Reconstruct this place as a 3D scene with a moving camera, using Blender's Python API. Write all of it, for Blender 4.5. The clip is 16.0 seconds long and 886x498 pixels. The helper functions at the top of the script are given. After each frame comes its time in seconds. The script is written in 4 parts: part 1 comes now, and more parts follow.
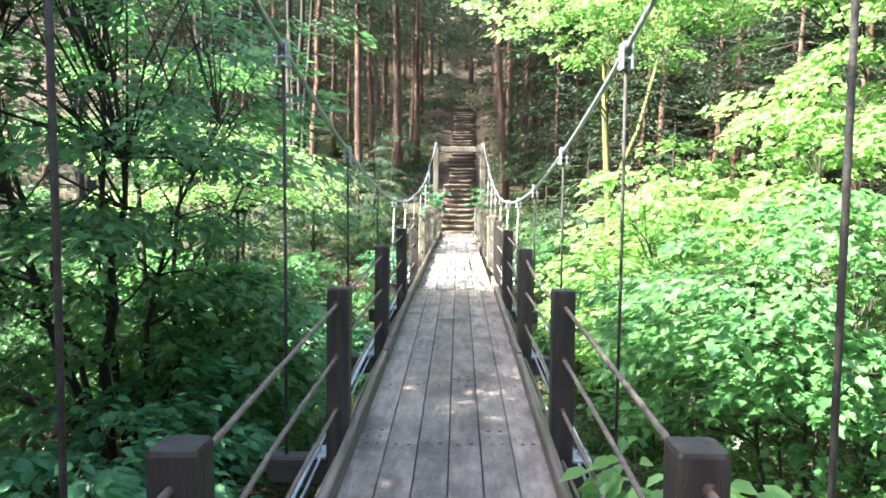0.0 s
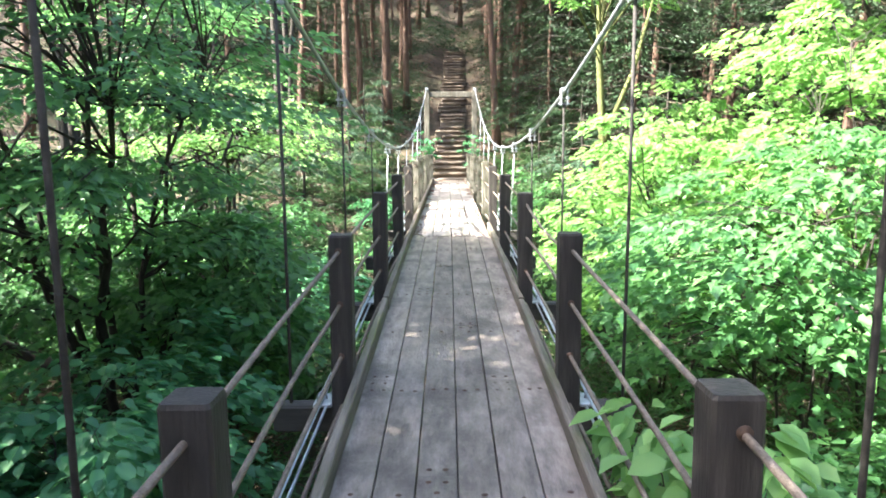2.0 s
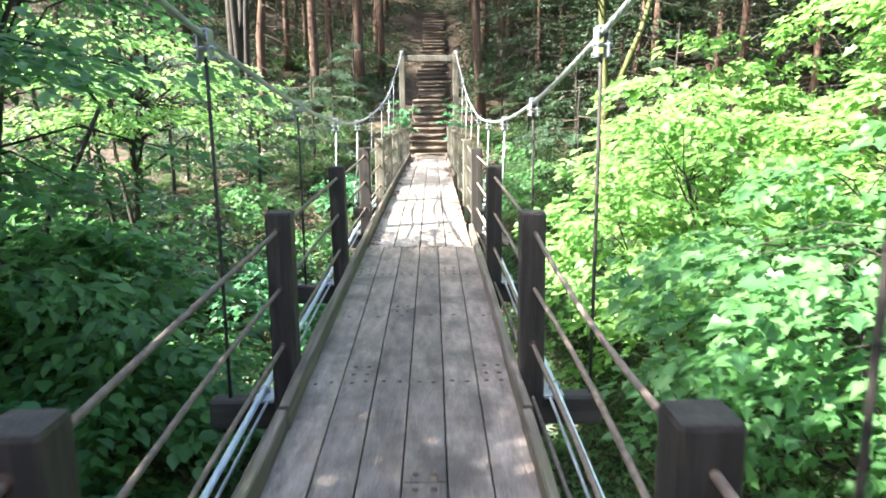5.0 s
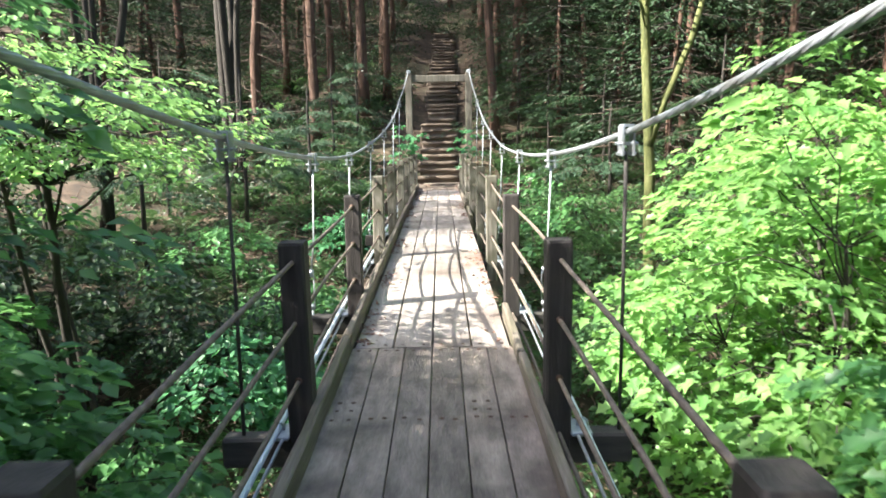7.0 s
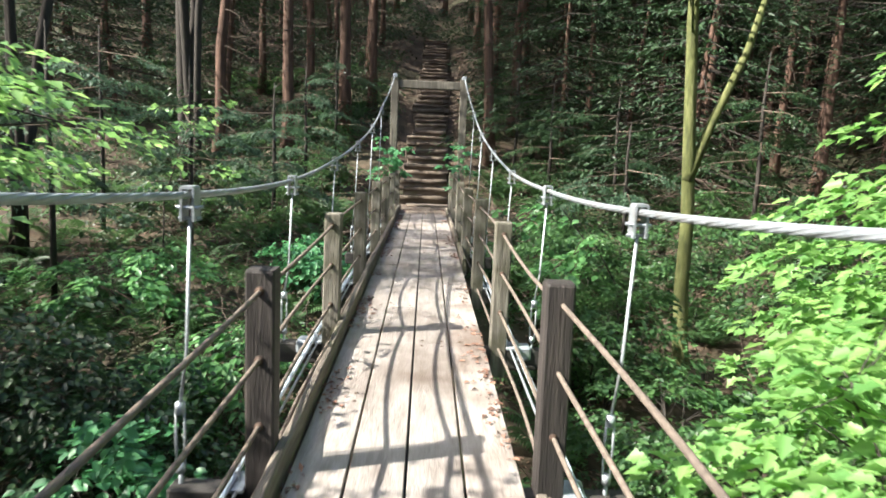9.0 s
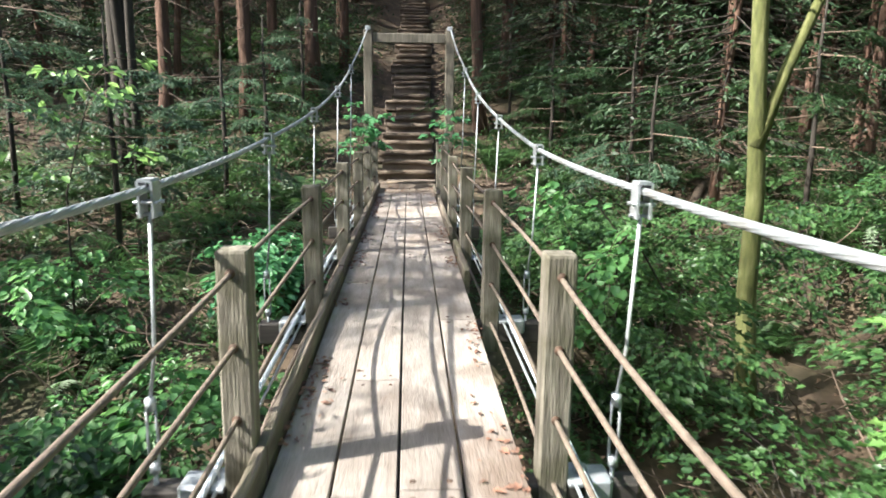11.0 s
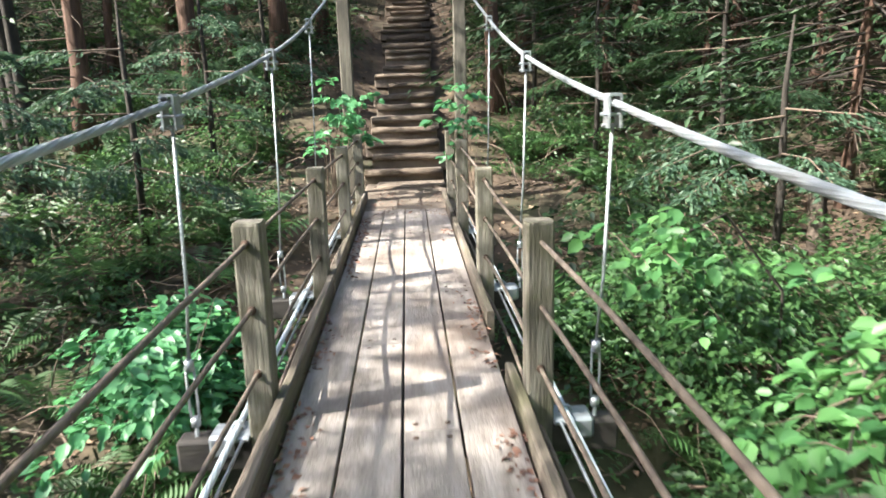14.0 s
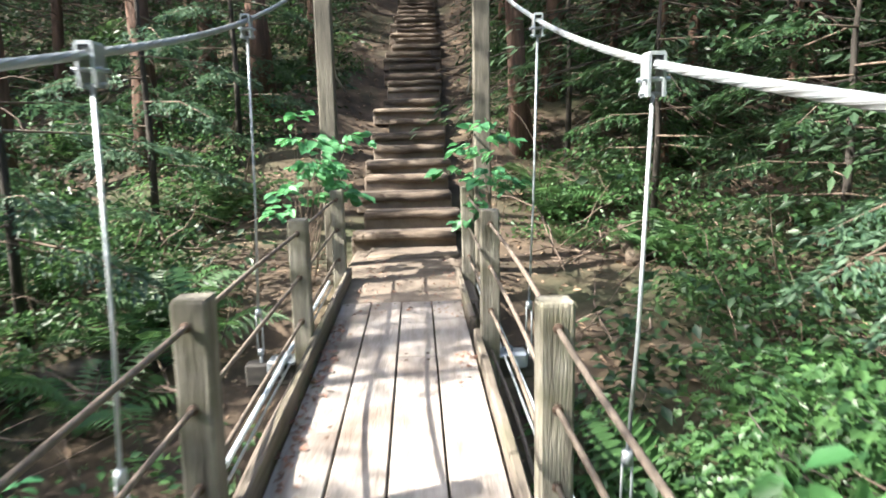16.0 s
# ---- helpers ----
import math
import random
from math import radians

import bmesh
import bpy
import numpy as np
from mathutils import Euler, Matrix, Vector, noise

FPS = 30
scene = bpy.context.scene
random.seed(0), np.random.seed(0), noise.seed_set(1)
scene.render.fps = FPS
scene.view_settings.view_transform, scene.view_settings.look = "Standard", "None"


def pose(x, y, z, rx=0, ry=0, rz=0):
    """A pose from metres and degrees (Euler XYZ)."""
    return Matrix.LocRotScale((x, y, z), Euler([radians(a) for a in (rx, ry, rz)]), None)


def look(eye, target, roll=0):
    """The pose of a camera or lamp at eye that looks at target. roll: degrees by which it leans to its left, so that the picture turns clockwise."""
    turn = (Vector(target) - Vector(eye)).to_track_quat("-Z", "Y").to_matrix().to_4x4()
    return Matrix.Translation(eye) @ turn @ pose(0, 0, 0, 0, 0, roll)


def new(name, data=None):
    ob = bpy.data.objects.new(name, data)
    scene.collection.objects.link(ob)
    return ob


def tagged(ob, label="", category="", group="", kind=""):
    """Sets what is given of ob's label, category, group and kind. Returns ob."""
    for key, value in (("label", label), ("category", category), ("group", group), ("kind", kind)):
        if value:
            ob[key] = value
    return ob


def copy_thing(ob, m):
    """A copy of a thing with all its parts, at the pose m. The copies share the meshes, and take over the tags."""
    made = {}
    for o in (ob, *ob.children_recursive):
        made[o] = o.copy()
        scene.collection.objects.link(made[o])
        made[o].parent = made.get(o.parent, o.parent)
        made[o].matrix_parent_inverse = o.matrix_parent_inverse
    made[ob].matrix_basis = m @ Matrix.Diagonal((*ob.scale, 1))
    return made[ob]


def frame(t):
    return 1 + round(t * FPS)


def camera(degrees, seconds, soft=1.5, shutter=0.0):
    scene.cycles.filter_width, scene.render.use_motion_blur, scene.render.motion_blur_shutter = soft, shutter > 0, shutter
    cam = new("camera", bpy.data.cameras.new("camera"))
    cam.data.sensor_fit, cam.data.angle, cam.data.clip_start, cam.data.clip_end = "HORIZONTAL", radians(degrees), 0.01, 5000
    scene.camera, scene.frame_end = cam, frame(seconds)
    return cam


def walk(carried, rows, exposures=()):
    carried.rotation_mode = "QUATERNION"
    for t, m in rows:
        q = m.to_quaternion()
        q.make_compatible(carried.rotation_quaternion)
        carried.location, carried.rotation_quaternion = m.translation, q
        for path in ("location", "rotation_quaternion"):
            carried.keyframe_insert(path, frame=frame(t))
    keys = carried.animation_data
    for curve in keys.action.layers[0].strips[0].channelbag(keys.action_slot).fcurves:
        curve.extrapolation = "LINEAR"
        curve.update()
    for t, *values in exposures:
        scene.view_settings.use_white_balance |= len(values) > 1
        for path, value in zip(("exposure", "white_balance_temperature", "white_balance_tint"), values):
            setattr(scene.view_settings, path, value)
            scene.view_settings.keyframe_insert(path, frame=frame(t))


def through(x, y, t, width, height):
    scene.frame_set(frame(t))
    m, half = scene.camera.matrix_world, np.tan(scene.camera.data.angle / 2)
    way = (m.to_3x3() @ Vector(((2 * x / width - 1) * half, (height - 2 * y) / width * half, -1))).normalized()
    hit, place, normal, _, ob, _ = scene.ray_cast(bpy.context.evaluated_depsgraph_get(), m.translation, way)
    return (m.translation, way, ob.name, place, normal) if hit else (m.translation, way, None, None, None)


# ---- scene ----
cam = camera(66.3, 16.0, soft=1.7, shutter=0.5)
PATH = [
    (0, (0.039, 0.03, 1.417), (-0.006, 2.025, 1.28), 0.5),
    (0.5, (0.042, 0.025, 1.404), (0.013, 2.018, 1.237), 0.5),
    (1, (0.044, 0.04, 1.405), (0.021, 2.03, 1.208), 0.6),
    (1.5, (-0.003, 0.084, 1.394), (-0.038, 2.069, 1.156), -0.2),
    (2, (-0.031, 0.12, 1.389), (-0.049, 2.099, 1.1), -0.4),
    (2.5, (0.043, 0.331, 1.338), (0.083, 2.303, 1.005), -1.4),
    (3, (0.131, 0.74, 1.367), (0.182, 2.699, 0.969), -2.9),
    (3.5, (0.007, 1.186, 1.377), (0.057, 3.133, 0.921), -1.0),
    (4, (0.132, 1.627, 1.394), (0.158, 3.588, 1.002), -0.5),
    (6.5, (0.102, 4.189, 1.564), (0.132, 6.155, 1.201), -0.6),
    (7, (0.07, 4.779, 1.56), (0.073, 6.754, 1.248), -0.9),
    (7.5, (0.116, 5.276, 1.605), (0.108, 7.248, 1.273), -0.0),
    (8, (0.063, 5.993, 1.628), (0.072, 7.966, 1.298), 1.3),
    (8.5, (0.1, 6.633, 1.654), (0.134, 8.614, 1.381), 2.5),
    (9, (0.037, 7.244, 1.658), (0.096, 9.224, 1.381), 2.4),
    (11.5, (0.037, 10.208, 1.711), (0.142, 12.167, 1.323), -0.1),
    (12, (0.08, 10.861, 1.733), (0.169, 12.821, 1.343), -1.2),
    (12.5, (0.062, 11.514, 1.721), (0.148, 13.471, 1.317), -1.1),
    (13, (0.071, 12.16, 1.735), (0.084, 14.116, 1.319), -1.7),
    (13.5, (0.14, 12.844, 1.733), (0.197, 14.795, 1.298), -1.9),
    (14, (0.074, 13.476, 1.758), (0.163, 15.423, 1.309), -1.8),
    (14.5, (0.081, 14.121, 1.788), (0.115, 16.083, 1.402), -1.9),
    (15, (0.129, 14.804, 1.784), (0.205, 16.765, 1.401), -1.3),
    (15.5, (0.09, 15.462, 1.784), (0.134, 17.426, 1.407), -1.7),
    (16, (0.155, 16.171, 1.796), (0.226, 18.139, 1.449), -1.2),
]
walk(cam, [(t, look(eye, target, roll)) for t, eye, target, roll in PATH],
     exposures=[(0, 3.35), (4, 3.32), (6.5, 2.6), (9, 1.9), (12.5, 2.05), (16, 2.42)])

# ---- world and sun ----
SUN_FROM = Vector((-1.0, -0.30, 0.95)).normalized()      # towards the sun
world = bpy.data.worlds.new("sky")
scene.world = world
world.use_nodes = True
wn = world.node_tree
sky = wn.nodes.new("ShaderNodeTexSky")
sky.sky_type = "NISHITA"
sky.sun_disc = False
sky.air_density, sky.dust_density = 0.75, 3.0
sky.sun_elevation = math.asin(SUN_FROM.z)
sky.sun_rotation = math.atan2(SUN_FROM.x, SUN_FROM.y)
wn.links.new(sky.outputs[0], wn.nodes["Background"].inputs[0])
wn.nodes["Background"].inputs[1].default_value = 0.15
sun = new("sun", bpy.data.lights.new("sun", "SUN"))
sun.data.energy = 5.0
sun.data.angle = radians(0.55)
sun.data.color = (1.0, 0.95, 0.86)
sun.matrix_world = look(SUN_FROM * 60, (0, 0, 0))


# ---- materials ----
def material(name, ramp, scale=6.0, rough=0.8, bump=0.3, stretch=(1, 1, 1), metal=0.0, fine=5.0, per_piece=0.0, island=0.0,
             stain=None, stain_scale=1.2, stain_amount=0.5):
    """A noise-grained surface: a colour ramp over stretched noise, larger stains, fine bump, variation from piece to piece."""
    m = bpy.data.materials.new(name)
    m.use_nodes = True
    nt = m.node_tree
    b = nt.nodes["Principled BSDF"]
    tc = nt.nodes.new("ShaderNodeTexCoord")
    mp = nt.nodes.new("ShaderNodeMapping")
    mp.inputs["Scale"].default_value = stretch
    nt.links.new(tc.outputs["Object"], mp.inputs["Vector"])
    oi = nt.nodes.new("ShaderNodeObjectInfo")
    shift = nt.nodes.new("ShaderNodeVectorMath")
    shift.operation = "MULTIPLY_ADD"
    nt.links.new(oi.outputs["Random"], shift.inputs[0])
    shift.inputs[1].default_value = (37.0, 53.0, 71.0)
    nt.links.new(mp.outputs[0], shift.inputs[2])
    n1 = nt.nodes.new("ShaderNodeTexNoise")
    n1.inputs["Scale"].default_value = scale
    n1.inputs["Detail"].default_value = 8
    n1.inputs["Roughness"].default_value = 0.65
    nt.links.new(shift.outputs[0], n1.inputs["Vector"])
    cr = nt.nodes.new("ShaderNodeValToRGB")
    cr.color_ramp.elements[0].position, cr.color_ramp.elements[1].position = 0.3, 0.7
    cr.color_ramp.elements[0].color, cr.color_ramp.elements[1].color = (*ramp[0], 1), (*ramp[-1], 1)
    for i, c in enumerate(ramp[1:-1]):
        e = cr.color_ramp.elements.new(0.3 + 0.4 * (i + 1) / (len(ramp) - 1))
        e.color = (*c, 1)
    nt.links.new(n1.outputs["Fac"], cr.inputs["Fac"])
    col = cr.outputs["Color"]
    if stain:
        n2 = nt.nodes.new("ShaderNodeTexNoise")
        n2.inputs["Scale"].default_value = stain_scale
        n2.inputs["Detail"].default_value = 5
        nt.links.new(tc.outputs["Object"], n2.inputs["Vector"])
        r2 = nt.nodes.new("ShaderNodeValToRGB")
        r2.color_ramp.elements[0].position, r2.color_ramp.elements[1].position = 0.48, 0.66
        r2.color_ramp.elements[1].color = (stain_amount,) * 3 + (1,)
        nt.links.new(n2.outputs["Fac"], r2.inputs["Fac"])
        mx = nt.nodes.new("ShaderNodeMix")
        mx.data_type = "RGBA"
        nt.links.new(r2.outputs["Color"], mx.inputs["Factor"])
        nt.links.new(col, mx.inputs["A"])
        mx.inputs["B"].default_value = (*stain, 1)
        col = mx.outputs["Result"]
    if per_piece or island:
        hs = nt.nodes.new("ShaderNodeHueSaturation")
        mr = nt.nodes.new("ShaderNodeMapRange")
        k = per_piece or island
        mr.inputs["To Min"].default_value, mr.inputs["To Max"].default_value = 1 - k, 1 + k
        if per_piece:
            nt.links.new(oi.outputs["Random"], mr.inputs["Value"])
        else:
            g = nt.nodes.new("ShaderNodeNewGeometry")
            nt.links.new(g.outputs["Random Per Island"], mr.inputs["Value"])
        nt.links.new(mr.outputs[0], hs.inputs["Value"])
        nt.links.new(col, hs.inputs["Color"])
        col = hs.outputs["Color"]
    nt.links.new(col, b.inputs["Base Color"])
    b.inputs["Roughness"].default_value = rough
    b.inputs["Metallic"].default_value = metal
    if bump:
        n3 = nt.nodes.new("ShaderNodeTexNoise")
        n3.inputs["Scale"].default_value = scale * fine
        n3.inputs["Detail"].default_value = 4
        nt.links.new(shift.outputs[0], n3.inputs["Vector"])
        bp = nt.nodes.new("ShaderNodeBump")
        bp.inputs["Strength"].default_value = bump
        bp.inputs["Distance"].default_value = 0.01
        nt.links.new(n3.outputs["Fac"], bp.inputs["Height"])
        nt.links.new(bp.outputs[0], b.inputs["Normal"])
    return m


def leaf_material(name, dark, light, through=0.45, rough=0.45):
    """Leaves: glossy diffuse mixed with light that shines through, each leaf a little different."""
    m = bpy.data.materials.new(name)
    m.use_nodes = True
    nt = m.node_tree
    b = nt.nodes["Principled BSDF"]
    g = nt.nodes.new("ShaderNodeNewGeometry")
    cr = nt.nodes.new("ShaderNodeValToRGB")
    cr.color_ramp.elements[0].color, cr.color_ramp.elements[1].color = (*dark, 1), (*light, 1)
    nt.links.new(g.outputs["Random Per Island"], cr.inputs["Fac"])
    nt.links.new(cr.outputs[0], b.inputs["Base Color"])
    b.inputs["Roughness"].default_value = rough
    tr = nt.nodes.new("ShaderNodeBsdfTranslucent")
    hs = nt.nodes.new("ShaderNodeHueSaturation")
    hs.inputs["Hue"].default_value = 0.485
    hs.inputs["Value"].default_value = 1.5
    nt.links.new(cr.outputs[0], hs.inputs["Color"])
    nt.links.new(hs.outputs[0], tr.inputs["Color"])
    mx = nt.nodes.new("ShaderNodeMixShader")
    mx.inputs[0].default_value = through
    nt.links.new(b.outputs[0], mx.inputs[1])
    nt.links.new(tr.outputs[0], mx.inputs[2])
    nt.links.new(mx.outputs[0], nt.nodes["Material Output"].inputs["Surface"])
    return m


MAT_DECK_DARK = material("weathered_deck_boards", [(0.085, 0.067, 0.055), (0.18, 0.148, 0.124), (0.28, 0.235, 0.20)], 7, 0.6, 0.8, (2.2, 0.6, 2.2),
                         per_piece=0.25, stain=(0.062, 0.048, 0.039), stain_scale=3.4, stain_amount=0.85)
MAT_DECK_PALE = material("pale_deck_boards", [(0.16, 0.135, 0.117), (0.255, 0.228, 0.206), (0.34, 0.31, 0.285)], 5, 0.7, 0.5, (3, 0.5, 3),
                         per_piece=0.15, stain=(0.09, 0.062, 0.045), stain_scale=1.4, stain_amount=0.8)
MAT_POST_DARK = material("dark_creosoted_timber", [(0.010, 0.008, 0.007), (0.022, 0.018, 0.016), (0.048, 0.040, 0.035)], 7, 0.72, 0.5, (3, 3, 0.3),
                         per_piece=0.2)
MAT_POST_PALE = material("weathered_pale_timber", [(0.06, 0.054, 0.042), (0.165, 0.152, 0.122), (0.31, 0.29, 0.24)], 7, 0.85, 0.7, (3, 3, 0.3),
                         per_piece=0.22, stain=(0.075, 0.072, 0.04), stain_scale=4.5, stain_amount=0.85)
MAT_KERB = material("kerb_timber", [(0.05, 0.041, 0.032), (0.125, 0.104, 0.083), (0.205, 0.175, 0.145)], 6, 0.75, 0.5, (4, 0.3, 4), stain=(0.07, 0.075, 0.03),
                    stain_scale=1.5, stain_amount=0.6)
MAT_TOWER = material("grey_tower_timber", [(0.045, 0.04, 0.03), (0.10, 0.09, 0.07), (0.18, 0.165, 0.13)], 6, 0.8, 0.6, (3, 3, 0.3))
MAT_BEAM = material("black_beam_timber", [(0.012, 0.011, 0.01), (0.05, 0.044, 0.038)], 6, 0.8, 0.4, (0.4, 3, 3))
MAT_ROPE = material("old_hemp_coloured_rope", [(0.075, 0.058, 0.045), (0.19, 0.152, 0.122)], 30, 0.85, 0.6)
MAT_STEEL = material("galvanised_steel", [(0.27, 0.30, 0.33), (0.46, 0.50, 0.53)], 14, 0.48, 0.2, metal=0.55, stain=(0.26, 0.24, 0.21), stain_scale=6, stain_amount=0.5)
MAT_PIPE = material("pale_blue_grey_galvanised_tube", [(0.45, 0.53, 0.60), (0.62, 0.70, 0.76)], 9, 0.4, 0.1, metal=0.3)
MAT_NAIL = material("rusty_nail_heads", [(0.03, 0.018, 0.012), (0.09, 0.05, 0.03)], 40, 0.8, 0.2)
MAT_SOIL = material("forest_soil", [(0.02, 0.014, 0.009), (0.055, 0.038, 0.024), (0.12, 0.085, 0.055)], 2.6, 0.95, 1.0, stain=(0.035, 0.05, 0.018), stain_scale=0.5,
                    stain_amount=0.7)
MAT_PATH = material("trodden_path_soil", [(0.09, 0.07, 0.053), (0.18, 0.145, 0.115)], 4, 0.95, 0.9)
MAT_LOG = material("step_log_bark", [(0.035, 0.026, 0.019), (0.10, 0.075, 0.055), (0.19, 0.155, 0.12)], 8, 0.9, 0.8, (0.4, 3, 3), per_piece=0.25)
MAT_BARK_RED = material("reddish_conifer_bark", [(0.028, 0.018, 0.013), (0.085, 0.049, 0.034), (0.17, 0.10, 0.072)], 5, 0.95, 1.0, (3, 3, 0.25))
MAT_BARK_DARK = material("dark_stem_bark", [(0.014, 0.012, 0.01), (0.05, 0.042, 0.034)], 8, 0.9, 0.7, (2, 2, 0.4))
MAT_BARK_MOSS = material("mossy_bark", [(0.045, 0.052, 0.02), (0.10, 0.112, 0.036), (0.18, 0.185, 0.085)], 5, 0.95, 0.9, (2, 2, 0.5))
MAT_TWIG = material("dry_twigs", [(0.07, 0.05, 0.038), (0.2, 0.15, 0.115)], 8, 0.95, 0.4)
# Darker copy of the dry twigs: shade under the conifers is in the colour.
MAT_DEAD = material("shade_toned_dead_twigs", [(0.03, 0.022, 0.017), (0.10, 0.072, 0.055)], 8, 0.95, 0.4)
MAT_LITTER = material("fallen_leaves", [(0.10, 0.065, 0.04), (0.26, 0.18, 0.12)], 10, 0.9, 0.0, island=0.5)
MAT_NEEDLES = material("dropped_needles", [(0.09, 0.045, 0.03), (0.24, 0.13, 0.09)], 10, 0.9, 0.0, island=0.5)
LEAF_MID = leaf_material("green_leaves", (0.045, 0.14, 0.05), (0.13, 0.31, 0.10))
LEAF_BRIGHT = leaf_material("fresh_maple_leaves", (0.10, 0.24, 0.07), (0.25, 0.44, 0.14), 0.5)
LEAF_FERN = leaf_material("fern_and_herb_leaves", (0.022, 0.066, 0.024), (0.078, 0.17, 0.054), 0.4)
LEAF_NEEDLE = leaf_material("conifer_needles", (0.012, 0.035, 0.014), (0.035, 0.075, 0.028), 0.2, 0.6)
LEAF_HEMLOCK = leaf_material("young_conifer_needles", (0.026, 0.064, 0.038), (0.075, 0.135, 0.075), 0.3, 0.5)
LEAF_BLUE = leaf_material("broad_shrub_leaves", (0.04, 0.15, 0.07), (0.11, 0.30, 0.13), 0.4)
# Near-black leaf green: forest shade is put into the colour.
LEAF_SHADE = leaf_material("shade_darkened_evergreen_leaves", (0.010, 0.032, 0.013), (0.036, 0.08, 0.027), 0.3)

rng = np.random.default_rng(7)


# ---- building helpers ----
def mesh(name, verts, faces, mat, smooth=False):
    me = bpy.data.meshes.new(name)
    me.from_pydata([tuple(v) for v in verts], [], faces)
    me.materials.append(mat)
    if smooth:
        me.polygons.foreach_set("use_smooth", np.ones(len(me.polygons), dtype=bool))
    me.update()
    return me


def part(name, me, parent, label="", at=None, turn=None):
    ob = new(name, me)
    ob.parent = parent
    if at is not None:
        ob.location = at
    if turn is not None:
        ob.rotation_euler = turn
    if label:
        tagged(ob, label)
    return ob


def join(parts):
    """Joins (verts, faces) pieces."""
    vs, fs, n = [], [], 0
    for v, f in parts:
        vs.extend(v)
        fs.extend([tuple(i + n for i in q) for q in f])
        n += len(v)
    return vs, fs


def tube(points, radii, sides=8, cap=True):
    """A tapered tube along points."""
    pts = [Vector(p) for p in points]
    vs, fs = [], []
    up = Vector((0.31, 0.17, 0.93))
    for i, p in enumerate(pts):
        d = (pts[min(i + 1, len(pts) - 1)] - pts[max(i - 1, 0)]).normalized()
        a = d.cross(up if abs(d.dot(up)) < 0.95 else Vector((1, 0, 0))).normalized()
        b = d.cross(a)
        r = radii[i] if hasattr(radii, "__len__") else radii
        for k in range(sides):
            w = 2 * math.pi * k / sides
            vs.append(p + a * (r * math.cos(w)) + b * (r * math.sin(w)))
    for i in range(len(pts) - 1):
        for k in range(sides):
            k2 = (k + 1) % sides
            fs.append((i * sides + k, i * sides + k2, (i + 1) * sides + k2, (i + 1) * sides + k))
    if cap:
        fs.append(tuple(range(sides - 1, -1, -1)))
        fs.append(tuple((len(pts) - 1) * sides + k for k in range(sides)))
    return vs, fs


def bar(profile_pts, sections):
    """A closed cross-section swept through sections: each a function-free list of (origin, ax, az)."""
    n = len(profile_pts)
    vs, fs = [], []
    for o, ax, az in sections:
        for u, w in profile_pts:
            vs.append(Vector(o) + Vector(ax) * u + Vector(az) * w)
    for i in range(len(sections) - 1):
        for k in range(n):
            k2 = (k + 1) % n
            fs.append((i * n + k, i * n + k2, (i + 1) * n + k2, (i + 1) * n + k))
    fs.append(tuple(range(n - 1, -1, -1)))
    fs.append(tuple((len(sections) - 1) * n + k for k in range(n)))
    return vs, fs


def chamfered(w, h, c):
    """A rectangle with cut corners, centred on x, top at 0."""
    a, b = w / 2, -h
    return [(-a + c, 0), (-a, -c), (-a, b + c), (-a + c, b), (a - c, b), (a, b + c), (a, -c), (a - c, 0)]


def box(x0, x1, y0, y1, z0, z1, c=0.008):
    """A box with bevelled edges."""
    bm = bmesh.new()
    bmesh.ops.create_cube(bm, size=1.0)
    for v in bm.verts:
        v.co = ((x0 + x1) / 2 + v.co.x * (x1 - x0), (y0 + y1) / 2 + v.co.y * (y1 - y0), (z0 + z1) / 2 + v.co.z * (z1 - z0))
    if c:
        bmesh.ops.bevel(bm, geom=bm.edges[:], offset=c, segments=1, affect="EDGES")
    bm.verts.index_update()
    out = [v.co.copy() for v in bm.verts], [tuple(v.index for v in f.verts) for f in bm.faces]
    bm.free()
    return out


# Leaf outlines: (along, across) halves; a leaf is folded along its midrib.
SLIM = ((0.45, 0.26),)
OVAL = ((0.25, 0.30), (0.65, 0.30))
LOBED = ((0.12, 0.30), (0.34, 0.20), (0.50, 0.42), (0.70, 0.17))


def leaf_mesh(name, centres, heads, normals, sizes, mat, outline=SLIM):
    """One mesh of many folded leaves. heads: the way each leaf points; normals: its face."""
    c, h, n = (np.asarray(a, dtype=np.float64) for a in (centres, heads, normals))
    s = np.asarray(sizes)[:, None]
    h = h / np.linalg.norm(h, axis=1, keepdims=True)
    side = np.cross(h, n)
    side /= np.linalg.norm(side, axis=1, keepdims=True) + 1e-9
    n = np.cross(side, h)
    fold = 0.28
    right = [c + s * (a * h + w * (side + fold * n)) for a, w in outline]
    left = [c + s * (a * h + w * (-side + fold * n)) for a, w in outline]
    tip = c + s * (h - 0.12 * n)
    cols = [c] + right + [tip] + left[::-1]
    k, m = len(cols), len(c)
    r = len(outline)
    verts = np.stack(cols, axis=1).reshape(-1, 3)
    faces_r = np.array([0] + list(range(1, r + 2)))
    faces_l = np.array([0, r + 1] + list(range(r + 2, k)))
    base = (np.arange(m) * k)[:, None]
    loops = np.stack([base + faces_r, base + faces_l], axis=1).reshape(-1)
    per = len(faces_r)
    me = bpy.data.meshes.new(name)
    me.vertices.add(m * k)
    me.vertices.foreach_set("co", verts.ravel())
    me.loops.add(len(loops))
    me.loops.foreach_set("vertex_index", loops.astype(np.int32))
    me.polygons.add(2 * m)
    me.polygons.foreach_set("loop_start", (np.arange(2 * m) * per).astype(np.int32))
    me.materials.append(mat)
    me.update(calc_edges=True)
    return me


